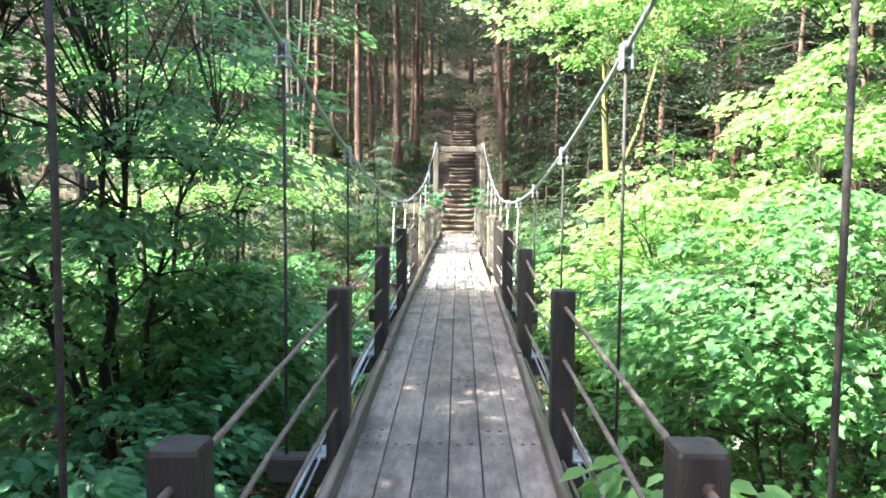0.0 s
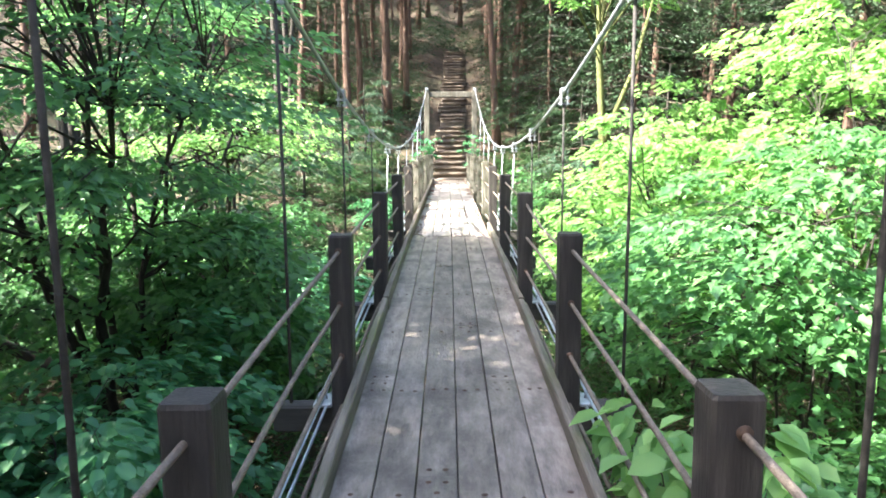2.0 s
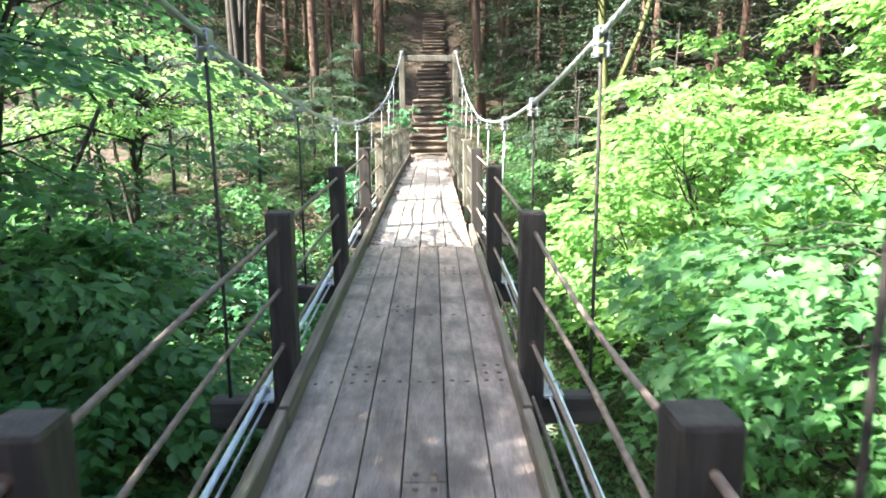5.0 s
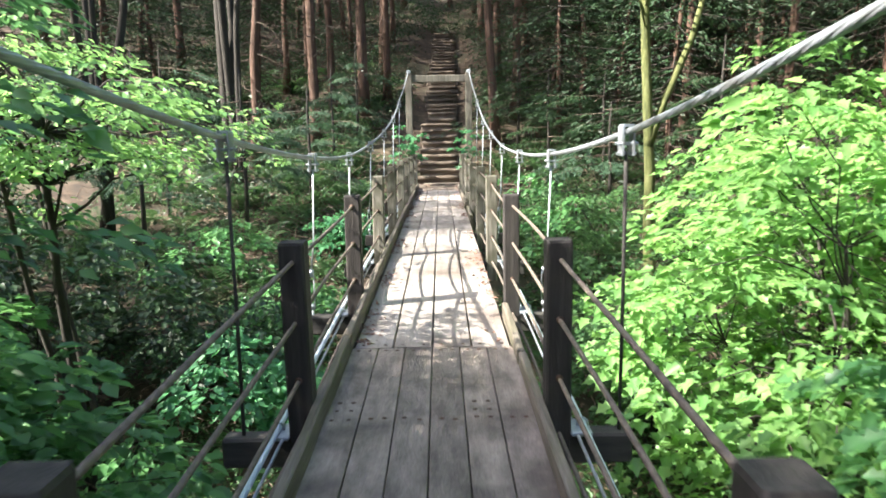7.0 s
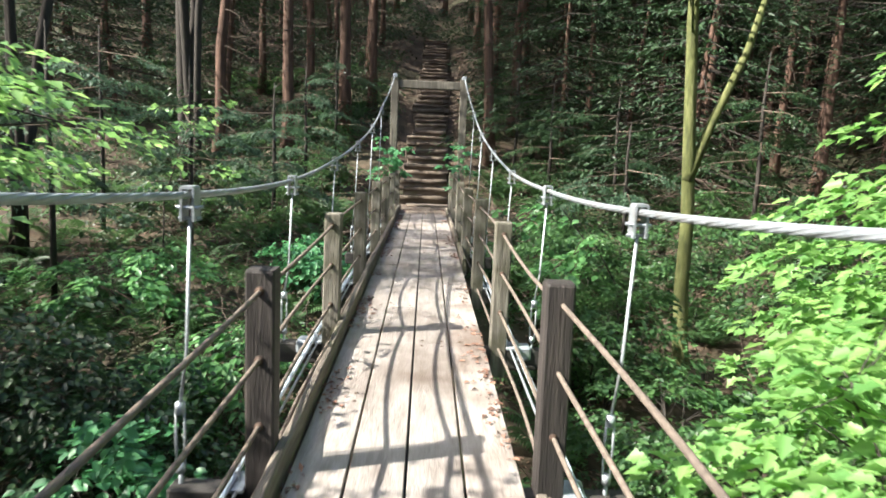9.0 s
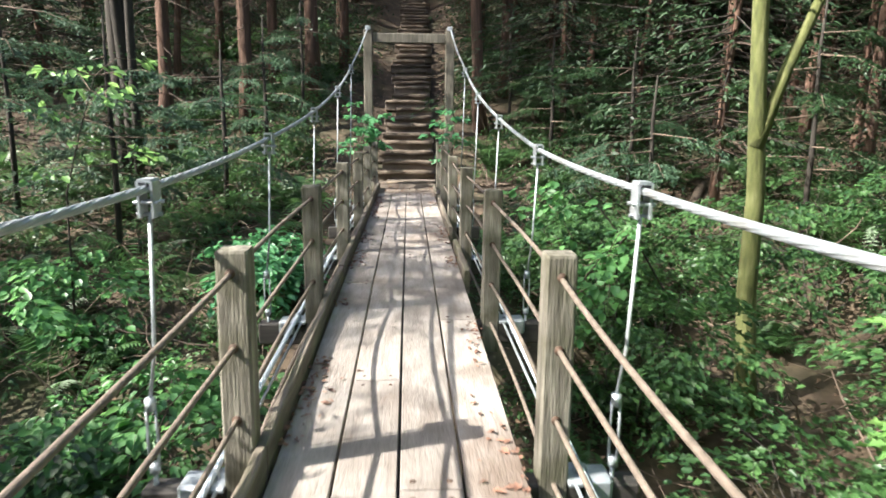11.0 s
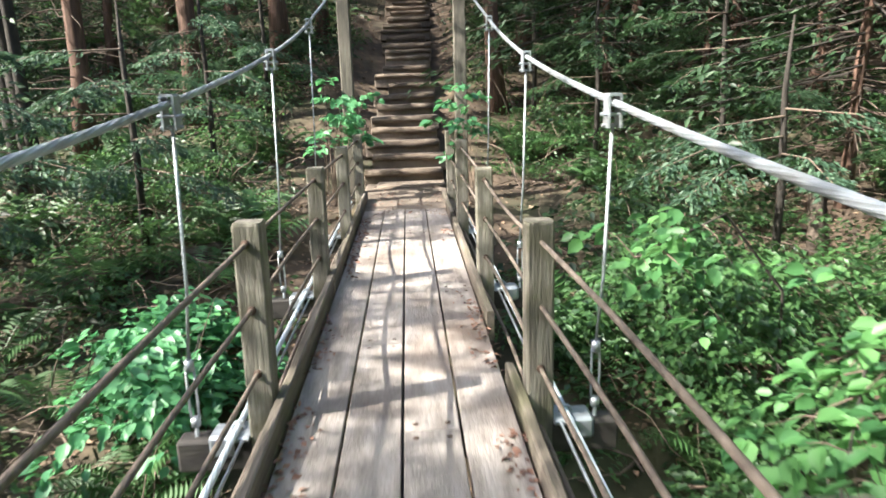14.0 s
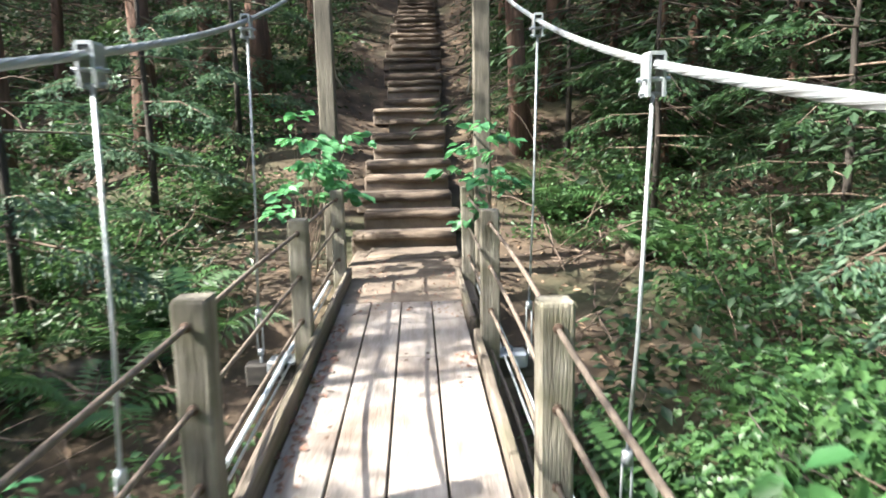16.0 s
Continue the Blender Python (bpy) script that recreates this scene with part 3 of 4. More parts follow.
# ---- trees ----
def leafy_tree(name, base, stems, tips, leaf_mat, label, leaves=45, spray=0.55, size=0.085, bark=MAT_BARK_DARK, stem_r=0.045, category="tree", outline=SLIM,
               seed=1, droop=0.25, group=""):
    """A many-stemmed tree: stems rise from the base, fork into limbs that end in leafy sprays at tips."""
    gen = np.random.default_rng(seed)
    tree = tagged(new(name), label, category, group)
    base = Vector(base)
    tree.location = base
    starts = []
    for a in stems:
        foot = Vector((gen.normal(0, 0.12), gen.normal(0, 0.12), -0.15))
        head = Vector(a) - base
        mid = foot.lerp(head, 0.5) + Vector((gen.normal(0, 0.25), gen.normal(0, 0.25), 0.25 * head.length * 0.3))
        line = []
        for q in range(9):
            u = q / 8
            p = foot * (1 - u) ** 2 + mid * (2 * u * (1 - u)) + head * u * u
            line.append(p + Vector(gen.normal(0, 0.03, 3)) * (0 < q < 8))
        r0 = stem_r * gen.uniform(0.7, 1.25)
        part("trunk", mesh("trunk", *tube(line, [r0 * (1 - 0.62 * q / 8) for q in range(9)], 8), bark, True), tree)
        starts += [(line[q], r0 * (1 - 0.6 * q / 8)) for q in (3, 4, 5, 6, 7, 8)]
    limbs = []
    tip_l, way_l = [], []
    for tip in tips:
        tv = Vector(tip) - base
        cand = sorted(starts, key=lambda s: (s[0] - tv).length + 1.2 * max(0.0, s[0].z - tv.z))
        s, r = cand[min(len(cand) - 1, int(abs(gen.normal(0, 1.2))))]
        mid = s.lerp(tv, 0.55) + Vector((0, 0, 0.12 * (tv - s).length)) + Vector(gen.normal(0, 0.06, 3))
        pts = [s, s.lerp(mid, 0.5) + Vector(gen.normal(0, 0.03, 3)), mid, mid.lerp(tv, 0.55), tv]
        rr = min(r * 0.6, 0.018)
        limbs.append(tube(pts, [rr, rr * 0.8, rr * 0.6, rr * 0.45, 0.003], 5, False))
        tip_l.append(tv)
        w = (tv - s)
        way_l.append((w.x + gen.normal(0, 0.2), w.y + gen.normal(0, 0.2), 0.0001))
    tagged(part("branchwork", mesh("branchwork", *join(limbs), bark, True), tree), kind="stuff")
    c, h, n, s = sprays(tip_l, way_l, leaves, spray, size, droop, gen=gen)
    part("crown", leaf_mesh("crown", c, h, n, s, leaf_mat, outline), tree)
    return tree


def cloud(centre, radii, count, gen, hollow=0.35, flat=None):
    """Points spread over an uneven ellipsoid, more of them towards its outside."""
    out = []
    while len(out) < count:
        p = gen.normal(0, 1, 3)
        p /= np.linalg.norm(p)
        r = hollow + (1 - hollow) * gen.uniform(0, 1) ** 0.6
        r *= 1.0 + 0.35 * noise.noise(Vector(p) * 1.9 + Vector(centre))
        q = np.array(centre) + p * r * np.array(radii)
        if flat:
            q[2] = round(q[2] / flat) * flat + gen.normal(0, flat * 0.16)
        if q[2] > ground_z(q[0], q[1]) + 0.15 and abs(q[0]) > (1.35 if q[2] < 3.2 else 0.0):
            out.append(tuple(q))
    return out


G = np.random.default_rng(21)

# the spreading many-stemmed tree beside the bridge
tips = cloud((-3.9, 6.3, 2.1), (2.7, 2.6, 2.2), 280, G, 0.4, 0.6) + cloud((-4.0, 5.7, 4.3), (1.8, 2.2, 0.9), 150, G, 0.05, 0.5)
bough_tree = leafy_tree("spreading_tree", (-3.5, 7.4, ground_z(-3.5, 7.4)), [(-4.6, 6.6, 2.6), (-3.2, 8.2, 3.0), (-2.4, 6.9, 2.2), (-3.9, 7.6, 3.4), (-5.2, 7.6, 2.4), (-3.0, 6.2, 1.8), (-4.3, 8.8, 2.6),
           (-2.6, 8.3, 1.6)], tips, LEAF_MID, "spreading many-stemmed tree with tiers of green leaves over the gully", 64, 0.58, 0.115, seed=2, stem_r=0.055)
part("bough", mesh("bough", *tube([(0.0, 0.0, 0.1), (-0.25, -0.05, 0.55), (-0.7, -0.1, 1.15), (-1.35, -0.2, 1.5), (-2.1, -0.4, 1.75), (-2.9, -0.6, 2.3)],
     [0.09, 0.08, 0.07, 0.06, 0.045, 0.02], 9), MAT_BARK_DARK, True), bough_tree, "thick low bending bough")
tips = cloud((-6.6, 4.4, 3.2), (2.6, 3.2, 3.6), 270, G, 0.3, 0.6)
leafy_tree("spreading_tree", (-6.3, 5.6, ground_z(-6.3, 5.6)), [(-7.2, 4.6, 4.0), (-5.6, 5.6, 4.8), (-6.6, 6.6, 4.2), (-5.2, 4.2, 3.2), (-7.6, 5.8, 3.0)], tips, LEAF_MID,
           "tall many-stemmed tree with dark thin stems and green leaves", 70, 0.6, 0.115, seed=3, stem_r=0.06)
# tree added out of view, its dense crown placed to shade the first boards
tips = cloud((-4.2, 1.7, 4.3), (2.2, 3.5, 1.6), 540, G, 0.05, 0.5)
leafy_tree("spreading_tree", (-5.0, 1.2, ground_z(-5.0, 1.2)), [(-4.4, 1.6, 4.6), (-5.4, 2.4, 5.0), (-3.8, 2.8, 4.4)], tips, LEAF_MID,
           "unseen tall leafy tree whose crown shades the start of the bridge", 55, 0.6, 0.11, seed=4, stem_r=0.08)
tips = cloud((-3.9, 11.0, 1.85), (2.0, 1.7, 0.8), 105, G, 0.2, 0.5)
leafy_tree("understorey_tree", (-3.7, 11.8, ground_z(-3.7, 11.8)), [(-4.2, 11.2, 2.1), (-5.2, 11.6, 2.4), (-4.4, 12.2, 1.6), (-3.5, 11.0, 1.7)], tips, LEAF_BRIGHT,
           "small understorey tree with flat sprays of green leaves", 50, 0.5, 0.105, seed=5, stem_r=0.065)

# added tree: crown above the view, placed to dapple the middle of the deck
tips = cloud((-7.5, 13.0, 7.8), (3.4, 3.0, 2.0), 80, G, 0.1, 0.7) + cloud((-7.6, 15.5, 7.6), (2.0, 1.1, 1.1), 40, G, 0.1, 0.7)
leafy_tree("spreading_tree", (-7.8, 14.2, ground_z(-7.8, 14.2)), [(-7.4, 13.4, 7.4), (-8.4, 14.6, 8.0), (-6.6, 12.8, 7.0), (-7.6, 15.2, 7.6)], tips, LEAF_MID,
           "tall leafy tree added on bank, its thin high crown giving shade", 45, 0.65, 0.12, seed=6, stem_r=0.10)
# added tree: high crown placed to shade the right bank and deck end
tips = cloud((-6.4, 19.2, 9.4), (3.0, 3.2, 1.9), 85, G, 0.1, 0.7) + cloud((-7.5, 18.6, 7.5), (1.8, 1.2, 1.0), 40, G, 0.1, 0.7)
leafy_tree("spreading_tree", (-7.2, 19.6, ground_z(-7.2, 19.6)), [(-6.4, 18.6, 9.0), (-7.4, 19.8, 9.6), (-5.8, 19.6, 8.6), (-6.8, 17.6, 9.0)], tips, LEAF_MID,
           "tall leafy tree added on bank, its thin high crown giving shade", 45, 0.65, 0.12, seed=7, stem_r=0.11)
# added tree: crown above the view, placed to shade the right-hand slope
tips = cloud((-5.0, 23.6, 11.6), (3.0, 4.2, 1.8), 140, G, 0.05, 0.7)
leafy_tree("spreading_tree", (-5.6, 24.2, ground_z(-5.6, 24.2)), [(-5.0, 23.4, 11.4), (-6.0, 25.0, 12.0), (-4.4, 22.4, 11.2), (-5.4, 21.8, 11.6)], tips, LEAF_MID,
           "very tall tree added beside the log stairs, high crown giving shade", 55, 0.7, 0.13, seed=9, stem_r=0.13)
for i, (c, r, n) in enumerate((((-2.5, 5.0, -0.75), (1.0, 1.6, 0.8), 90), ((-2.5, 7.6, -0.2), (1.1, 1.5, 1.3), 150), ((-3.2, 10.0, -1.4), (1.2, 1.4, 0.6), 40), ((-4.8, 4.4, -0.9), (1.8, 1.8, 1.0), 110), ((-4.4, 9.4, -0.1), (1.3, 1.3, 1.2), 110),
                               ((-6.4, 9.6, -0.6), (2.2, 2.2, 1.2), 120), ((-2.3, 12.6, -1.3), (1.0, 1.3, 0.6), 30), ((-2.4, 15.6, -1.0), (1.0, 1.4, 0.5), 32), ((-4.4, 17.6, -0.4), (1.4, 1.4, 0.6), 34),
                               ((-1.9, 18.6, -0.2), (0.6, 1.1, 0.4), 42), ((-9.0, 6.0, 0.4), (2.4, 3.0, 1.8), 120), ((-8.6, 12.5, 0.3), (2.2, 3.0, 1.6), 110))):
    tips = cloud(c, r, n, G, 0.3, 0.3)
    stems = [(c[0] + G.uniform(-0.6, 0.6) * r[0], c[1] + G.uniform(-0.6, 0.6) * r[1], c[2] + G.uniform(0.1, 0.5) * r[2]) for _ in range(5)]
    leafy_tree("gully_shrub", (c[0], c[1], ground_z(c[0], c[1])), stems, tips, LEAF_MID if i % 3 else LEAF_BLUE, "dense green shrub with broad pointed leaves in the gully", 48, 0.42, 0.125,
               seed=70 + i, stem_r=0.016, category="shrub", outline=OVAL, droop=0.4, group="shrubs in the gully")
for i, (c, r, n) in enumerate((((2.4, 12.6, -0.8), (1.0, 1.5, 0.8), 80), ((2.4, 16.0, -0.6), (0.9, 1.6, 0.7), 70), ((5.2, 13.4, -0.3), (2.0, 2.2, 1.2), 110), ((2.6, 19.2, 0.0), (1.1, 1.6, 0.55), 80),
                               ((5.4, 18.0, 0.2), (2.0, 2.2, 1.0), 90), ((8.6, 11.4, 0.9), (2.2, 2.8, 1.7), 100))):
    tips = cloud(c, r, n, G, 0.3, 0.3)
    stems = [(c[0] + G.uniform(-0.6, 0.6) * r[0], c[1] + G.uniform(-0.6, 0.6) * r[1], c[2] + G.uniform(0.1, 0.5) * r[2]) for _ in range(5)]
    leafy_tree("gully_shrub", (c[0], c[1], ground_z(c[0], c[1])), stems, tips, LEAF_FERN, "low green shrub with small leaves on the bank", 60, 0.4, 0.085,
               seed=90 + i, stem_r=0.014, category="shrub", outline=LOBED, droop=0.4, group="shrubs in the gully")

# shrubs filling the dark gully, its shade put into their leaf colour
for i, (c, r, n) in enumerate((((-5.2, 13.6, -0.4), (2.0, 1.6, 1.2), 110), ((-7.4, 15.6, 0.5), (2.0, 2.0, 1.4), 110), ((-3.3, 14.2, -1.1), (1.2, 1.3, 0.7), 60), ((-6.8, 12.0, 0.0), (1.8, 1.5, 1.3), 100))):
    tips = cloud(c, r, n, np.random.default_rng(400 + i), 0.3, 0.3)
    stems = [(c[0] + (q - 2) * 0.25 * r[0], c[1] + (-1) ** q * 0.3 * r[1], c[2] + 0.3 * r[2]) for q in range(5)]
    leafy_tree("gully_shrub", (c[0], c[1], ground_z(c[0], c[1])), stems, tips, LEAF_SHADE, "small-leaved gully shrub, its leaves darkened to stand for shade", 44, 0.42, 0.10,
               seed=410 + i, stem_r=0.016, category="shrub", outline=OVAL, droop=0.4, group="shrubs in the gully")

# fresh green bushes on the other side
for i, (c, r, n, mat) in enumerate((((3.3, 6.4, 0.35), (1.75, 1.9, 1.2), 150, LEAF_MID), ((3.1, 9.6, 0.25), (1.7, 1.9, 1.55), 190, LEAF_BRIGHT),
                                    ((5.4, 8.8, 1.5), (2.2, 2.4, 2.0), 260, LEAF_BRIGHT), ((4.3, 4.6, -0.7), (1.3, 1.1, 0.8), 45, LEAF_MID),
                                    ((7.8, 6.4, 1.8), (2.2, 2.6, 2.2), 150, LEAF_BRIGHT), ((4.3, 11.9, 0.7), (1.6, 1.7, 1.7), 150, LEAF_BRIGHT), ((2.5, 3.9, -1.15), (1.1, 1.2, 0.7), 70, LEAF_MID))):
    tips = cloud(c, r, n, G, 0.45, 0.35)
    stems = [(c[0] + G.uniform(-0.6, 0.6) * r[0], c[1] + G.uniform(-0.6, 0.6) * r[1], c[2] + G.uniform(0.1, 0.5) * r[2]) for _ in range(7)]
    leafy_tree("leafy_bush", (c[0], c[1], ground_z(c[0], c[1])), stems, tips, mat, "fresh green maple-like bush with layered sprays of pointed leaves", 50, 0.47, 0.12,
               seed=30 + i, stem_r=0.022, category="bush", outline=LOBED, droop=0.4, group="bushes along the bridge")

# mossy trunk that forks, its leafy crown reaching over the bridge
moss = tagged(new("mossy_tree"), "mossy yellow-green forked trunk with a bright leafy crown", "tree")
mz = ground_z(3.62, 16.5)
moss.location = (3.62, 16.5, mz)
line = [(0.2, 0, -0.3), (0.12, 0, 0.5), (0.06, 0.02, 1.4), (0.05, 0.0, 2.4), (0.0, 0.05, 3.4), (-0.1, 0.05, 5.0), (-0.15, 0, 7.0), (-0.2, -0.2, 9.0)]
part("trunk", mesh("trunk", *tube(line, [0.15, 0.115, 0.10, 0.092, 0.085, 0.075, 0.06, 0.045], 12), MAT_BARK_MOSS, True), moss)
part("limb", mesh("limb", *tube([(0.0, 0.0, 2.9), (0.3, 0.1, 3.7), (0.75, 0.2, 4.7), (1.2, 0.2, 6.5)], [0.08, 0.065, 0.055, 0.03], 8), MAT_BARK_MOSS, True), moss)
mt = [(x - 3.62, y - 16.5, z - mz) for x, y, z in cloud((2.9, 12.4, 5.4), (2.7, 3.0, 1.2), 190, G, 0.2, 0.5) + cloud((4.6, 17.0, 6.6), (2.4, 2.4, 1.6), 70, G, 0.2, 0.5)]
limbs, ends = [], []
for i, (x, y, z) in enumerate(mt):
    t = Vector((x, y, z))
    s = Vector((-0.1, 0.03, min(8.5, max(4.6, z - G.uniform(0.3, 1.8)))))
    if i % 12:
        s = min(ends, key=lambda p: (p - t).length)
    ends += [t, s.lerp(t, 0.5)]
    limbs.append(tube([s, s.lerp(t, 0.5) + Vector((0, 0, 0.25)), t], [0.02, 0.012, 0.003], 5, False))
tagged(part("branchwork", mesh("branchwork", *join(limbs), MAT_BARK_MOSS, True), moss), kind="stuff")
part("crown", leaf_mesh("crown", *sprays(mt, [(x + 0.01, y, 0) for x, y, z in mt], 60, 0.55, 0.11, gen=G), LEAF_BRIGHT, LOBED), moss)


tips = cloud((5.6, 10.0, 5.6), (3.2, 3.0, 1.5), 210, G, 0.2, 0.55)
leafy_tree("overhanging_tree", (8.4, 10.4, ground_z(8.4, 10.4)), [(7.2, 10.0, 5.4), (6.2, 9.2, 5.8), (8.0, 11.2, 6.2), (5.4, 11.0, 5.4)], tips, LEAF_BRIGHT,
           "overhanging tree with bright layered maple-like leaves", 58, 0.58, 0.115, seed=8, stem_r=0.07, outline=LOBED)


def sprig(name, base, tip_list, leaf_mat, label, size, leaves, spread, seed, category="plant", outline=OVAL, spine=None):
    """A low plant: thin stems from one foot, broad leaves at their ends."""
    gen = np.random.default_rng(seed)
    ob = tagged(new(name), label, category)
    ob.location = base
    b = Vector(base)
    stems, tl = [], []
    if spine:
        line = [Vector(p) - b for p in spine]
        line = [line[i].lerp(line[i + 1], q / 4) for i in range(len(line) - 1) for q in range(4)] + [line[-1]]
        part("branch", mesh("branch", *tube(line, [0.016 * (1 - 0.8 * i / len(line)) for i in range(len(line))], 6), MAT_BARK_DARK, True), ob)
    for t in tip_list:
        t = Vector(t) - b
        s = min(line, key=lambda p: (p - t).length) if spine else Vector((gen.normal(0, 0.04), gen.normal(0, 0.04), -0.05))
        mid = s.lerp(t, 0.55) + Vector((0, 0, 0.12 * (t - s).length))
        stems.append(tube([s, mid, t], [0.006, 0.004, 0.002], 5, False))
        tl.append(t)
    tagged(part("stem_growth", mesh("stem_growth", *join(stems), MAT_TWIG, True), ob), kind="stuff")
    part("foliage", leaf_mesh("foliage", *sprays(tl, [(t.x + 0.02, t.y + 0.01, 0) for t in tl], leaves, spread, size, 0.3, 0.7, 0.45, gen), leaf_mat, outline), ob)
    return ob


sprig("broad_leaved_shoot", (1.15, 3.0, ground_z(1.15, 3.0)), [(G.uniform(0.76, 1.25), G.uniform(2.45, 3.15), G.uniform(0.05, 0.34)) for _ in range(16)], LEAF_BRIGHT,
      "bright green broad-leaved shoot growing beside the deck", 0.135, 9, 0.17, 1)
wt = [(1.5 + 1.0 * u + G.normal(0, 0.14), 15.5 + 1.3 * u + G.normal(0, 0.25), 0.12 + 0.4 * u + G.normal(0, 0.16)) for u in G.uniform(0, 1, 34)]
sprig("broad_leaved_branch", (2.9, 16.4, ground_z(2.9, 16.4)), wt, LEAF_MID, "branch with large round bright green leaves beside the bridge", 0.125, 8, 0.22, 2, "branch",
      spine=[(2.9, 16.4, ground_z(2.9, 16.4) - 0.1), (2.8, 16.6, -0.1), (2.45, 16.7, 0.5), (1.9, 16.0, 0.35), (1.5, 15.5, 0.1)])
sprig("broad_leaved_branch", (2.8, 18.1, ground_z(2.8, 18.1)), [(1.85 + G.normal(0, .25), 17.8 + G.normal(0, .22), 0.72 + G.normal(0, .15)) for _ in range(13)], LEAF_MID,
      "branch with large round bright green leaves", 0.14, 7, 0.22, 12, "branch", spine=[(2.8, 18.1, ground_z(2.8, 18.1) - 0.1), (2.7, 18.0, 0.3), (2.2, 17.9, 0.9), (1.55, 17.8, 0.65)])
sprig("broad_leaved_branch", (-4.0, 17.7, ground_z(-4.0, 17.7)), [(-3.5 + G.normal(0, .35), 17.4 + G.normal(0, .3), G.choice([1.3, 2.0]) + G.normal(0, .12)) for _ in range(16)], LEAF_BRIGHT,
      "branch with pale green leaves over the shaded bank", 0.12, 8, 0.25, 14, "branch", spine=[(-4.0, 17.7, ground_z(-4.0, 17.7) - 0.1), (-3.9, 17.6, 0.8), (-3.6, 17.4, 1.5), (-3.3, 17.2, 2.1)])
for x, sd in ((-0.86, 3), (0.80, 4)):
    sprig("tower_shrub", (x * 1.15, 22.9, ground_z(x * 1.15, 22.9)), [(x + G.normal(0, 0.2), 22.8 + G.normal(0, 0.2), (1.45 if x < 0 else 1.4) + G.normal(0, 0.24)) for _ in range(20 if x < 0 else 11)], LEAF_BLUE,
          "blue-green leafy shrub growing against the timber portal", 0.13, 16, 0.2, sd, "shrub")


# ferns and herbs
def fern(seed, fronds, length):
    gen = np.random.default_rng(seed)
    plant = tagged(new("fern"), "green fern with arching fronds on the forest floor", "fern", "ferns on the banks")
    vs, fs = [], []
    count = 18
    for q in range(count + 1):
        u = q / count
        x, z = length * u, 0.55 * length * math.sin(u * 2.3)
        leaf = length * 0.30 * math.sin(math.pi * (0.12 + 0.86 * u))
        for sg in (-1, 1):
            r = Vector((x, sg * 0.006 * (1 - 0.8 * u), z))
            a = r + Vector((0.05 * leaf, sg * 0.42 * leaf, -0.02 * leaf))
            tip = r + Vector((0.34 * leaf, sg * 0.94 * leaf, -0.16 * leaf))
            b = r + Vector((0.28 * leaf, sg * 0.42 * leaf, 0.02 * leaf))
            vs += [r, a, tip, b]
            o = len(vs) - 4
            fs.append((o, o + 1, o + 2, o + 3) if sg > 0 else (o, o + 3, o + 2, o + 1))
        if q:
            o = 8 * q
            fs.append((o - 8, o, o + 4, o - 4))
    blade = mesh("frond", vs, fs, LEAF_FERN)
    for k in range(fronds):
        ob = part("frond", blade, plant, turn=(gen.normal(0, 0.15), gen.normal(0, 0.2), 6.283 * k / fronds + gen.normal(0, 0.25)))
        ob.scale = [gen.uniform(0.8, 1.25)] * 3
    return plant


ferns = [fern(k, 9, 0.55) for k in range(3)]
for k in range(240):
    while True:
        x, y = G.uniform(-9, 9), G.uniform(9, 34)
        if abs(x - stair_x(y)) > 1.7:
            break
    m = pose(x, y, ground_z(x, y) - 0.02, G.normal(0, 6), G.normal(0, 6), G.uniform(0, 360))
    f = copy_thing(ferns[k % 3], m) if k > 2 else ferns[k]
    f.matrix_basis = m @ Matrix.Scale(G.uniform(0.7, 1.5), 4)

# low herbs and shrubs that cover the banks
herb, ways, low = [], [], []
for k in range(8500):
    y = G.uniform(-2, 34)
    x = G.choice([-1, 1]) * (1.0 + abs(G.normal(0, 4.2)))
    if y > 21 and abs(x - stair_x(y)) < 1.25:
        continue
    d = noise.noise((x * 0.45, y * 0.45, 9.0))
    if d < (-0.4 if y < 14 else 0.04):
        continue
    herb.append((x, y, ground_z(x, y) + abs(G.normal(0.10, 0.24 + 0.35 * max(0, d)))))
    a = G.uniform(0, 6.283)
    ways.append((math.cos(a), math.sin(a), 0))
tagged(new("undergrowth", leaf_mesh("undergrowth", *sprays(herb, ways, 34, 0.38, 0.085, 0.35, 0.8, 0.5, G), LEAF_FERN)),
       "low green herbs and seedlings covering the banks of the gully", "undergrowth", kind="stuff")

# evergreen shrubs under the conifers, the shade there put into their colour
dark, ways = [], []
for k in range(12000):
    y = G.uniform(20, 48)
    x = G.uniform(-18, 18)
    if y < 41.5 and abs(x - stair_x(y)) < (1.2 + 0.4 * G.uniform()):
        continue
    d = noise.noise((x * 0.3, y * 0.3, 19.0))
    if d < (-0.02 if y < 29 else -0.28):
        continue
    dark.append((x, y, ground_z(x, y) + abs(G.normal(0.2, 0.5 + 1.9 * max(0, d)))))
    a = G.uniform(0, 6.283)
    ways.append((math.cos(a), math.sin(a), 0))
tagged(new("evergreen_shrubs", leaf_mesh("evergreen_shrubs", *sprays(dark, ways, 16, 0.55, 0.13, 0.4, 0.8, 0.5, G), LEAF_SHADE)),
       "evergreen shrubs on the slope, leaf colour darkened for conifer shade", "undergrowth", kind="stuff")

# fallen leaves and dry twigs
lc = []
for k in range(26000):
    x, y = G.normal(0, 6), G.uniform(-3, 40)
    if abs(x - (stair_x(y) if y > 22 else 0)) < (0.75 if y > 22 else 0.0):
        continue
    lc.append((x, y, ground_z(x, y) + 0.012))
lc = np.array(lc)
m = len(lc)
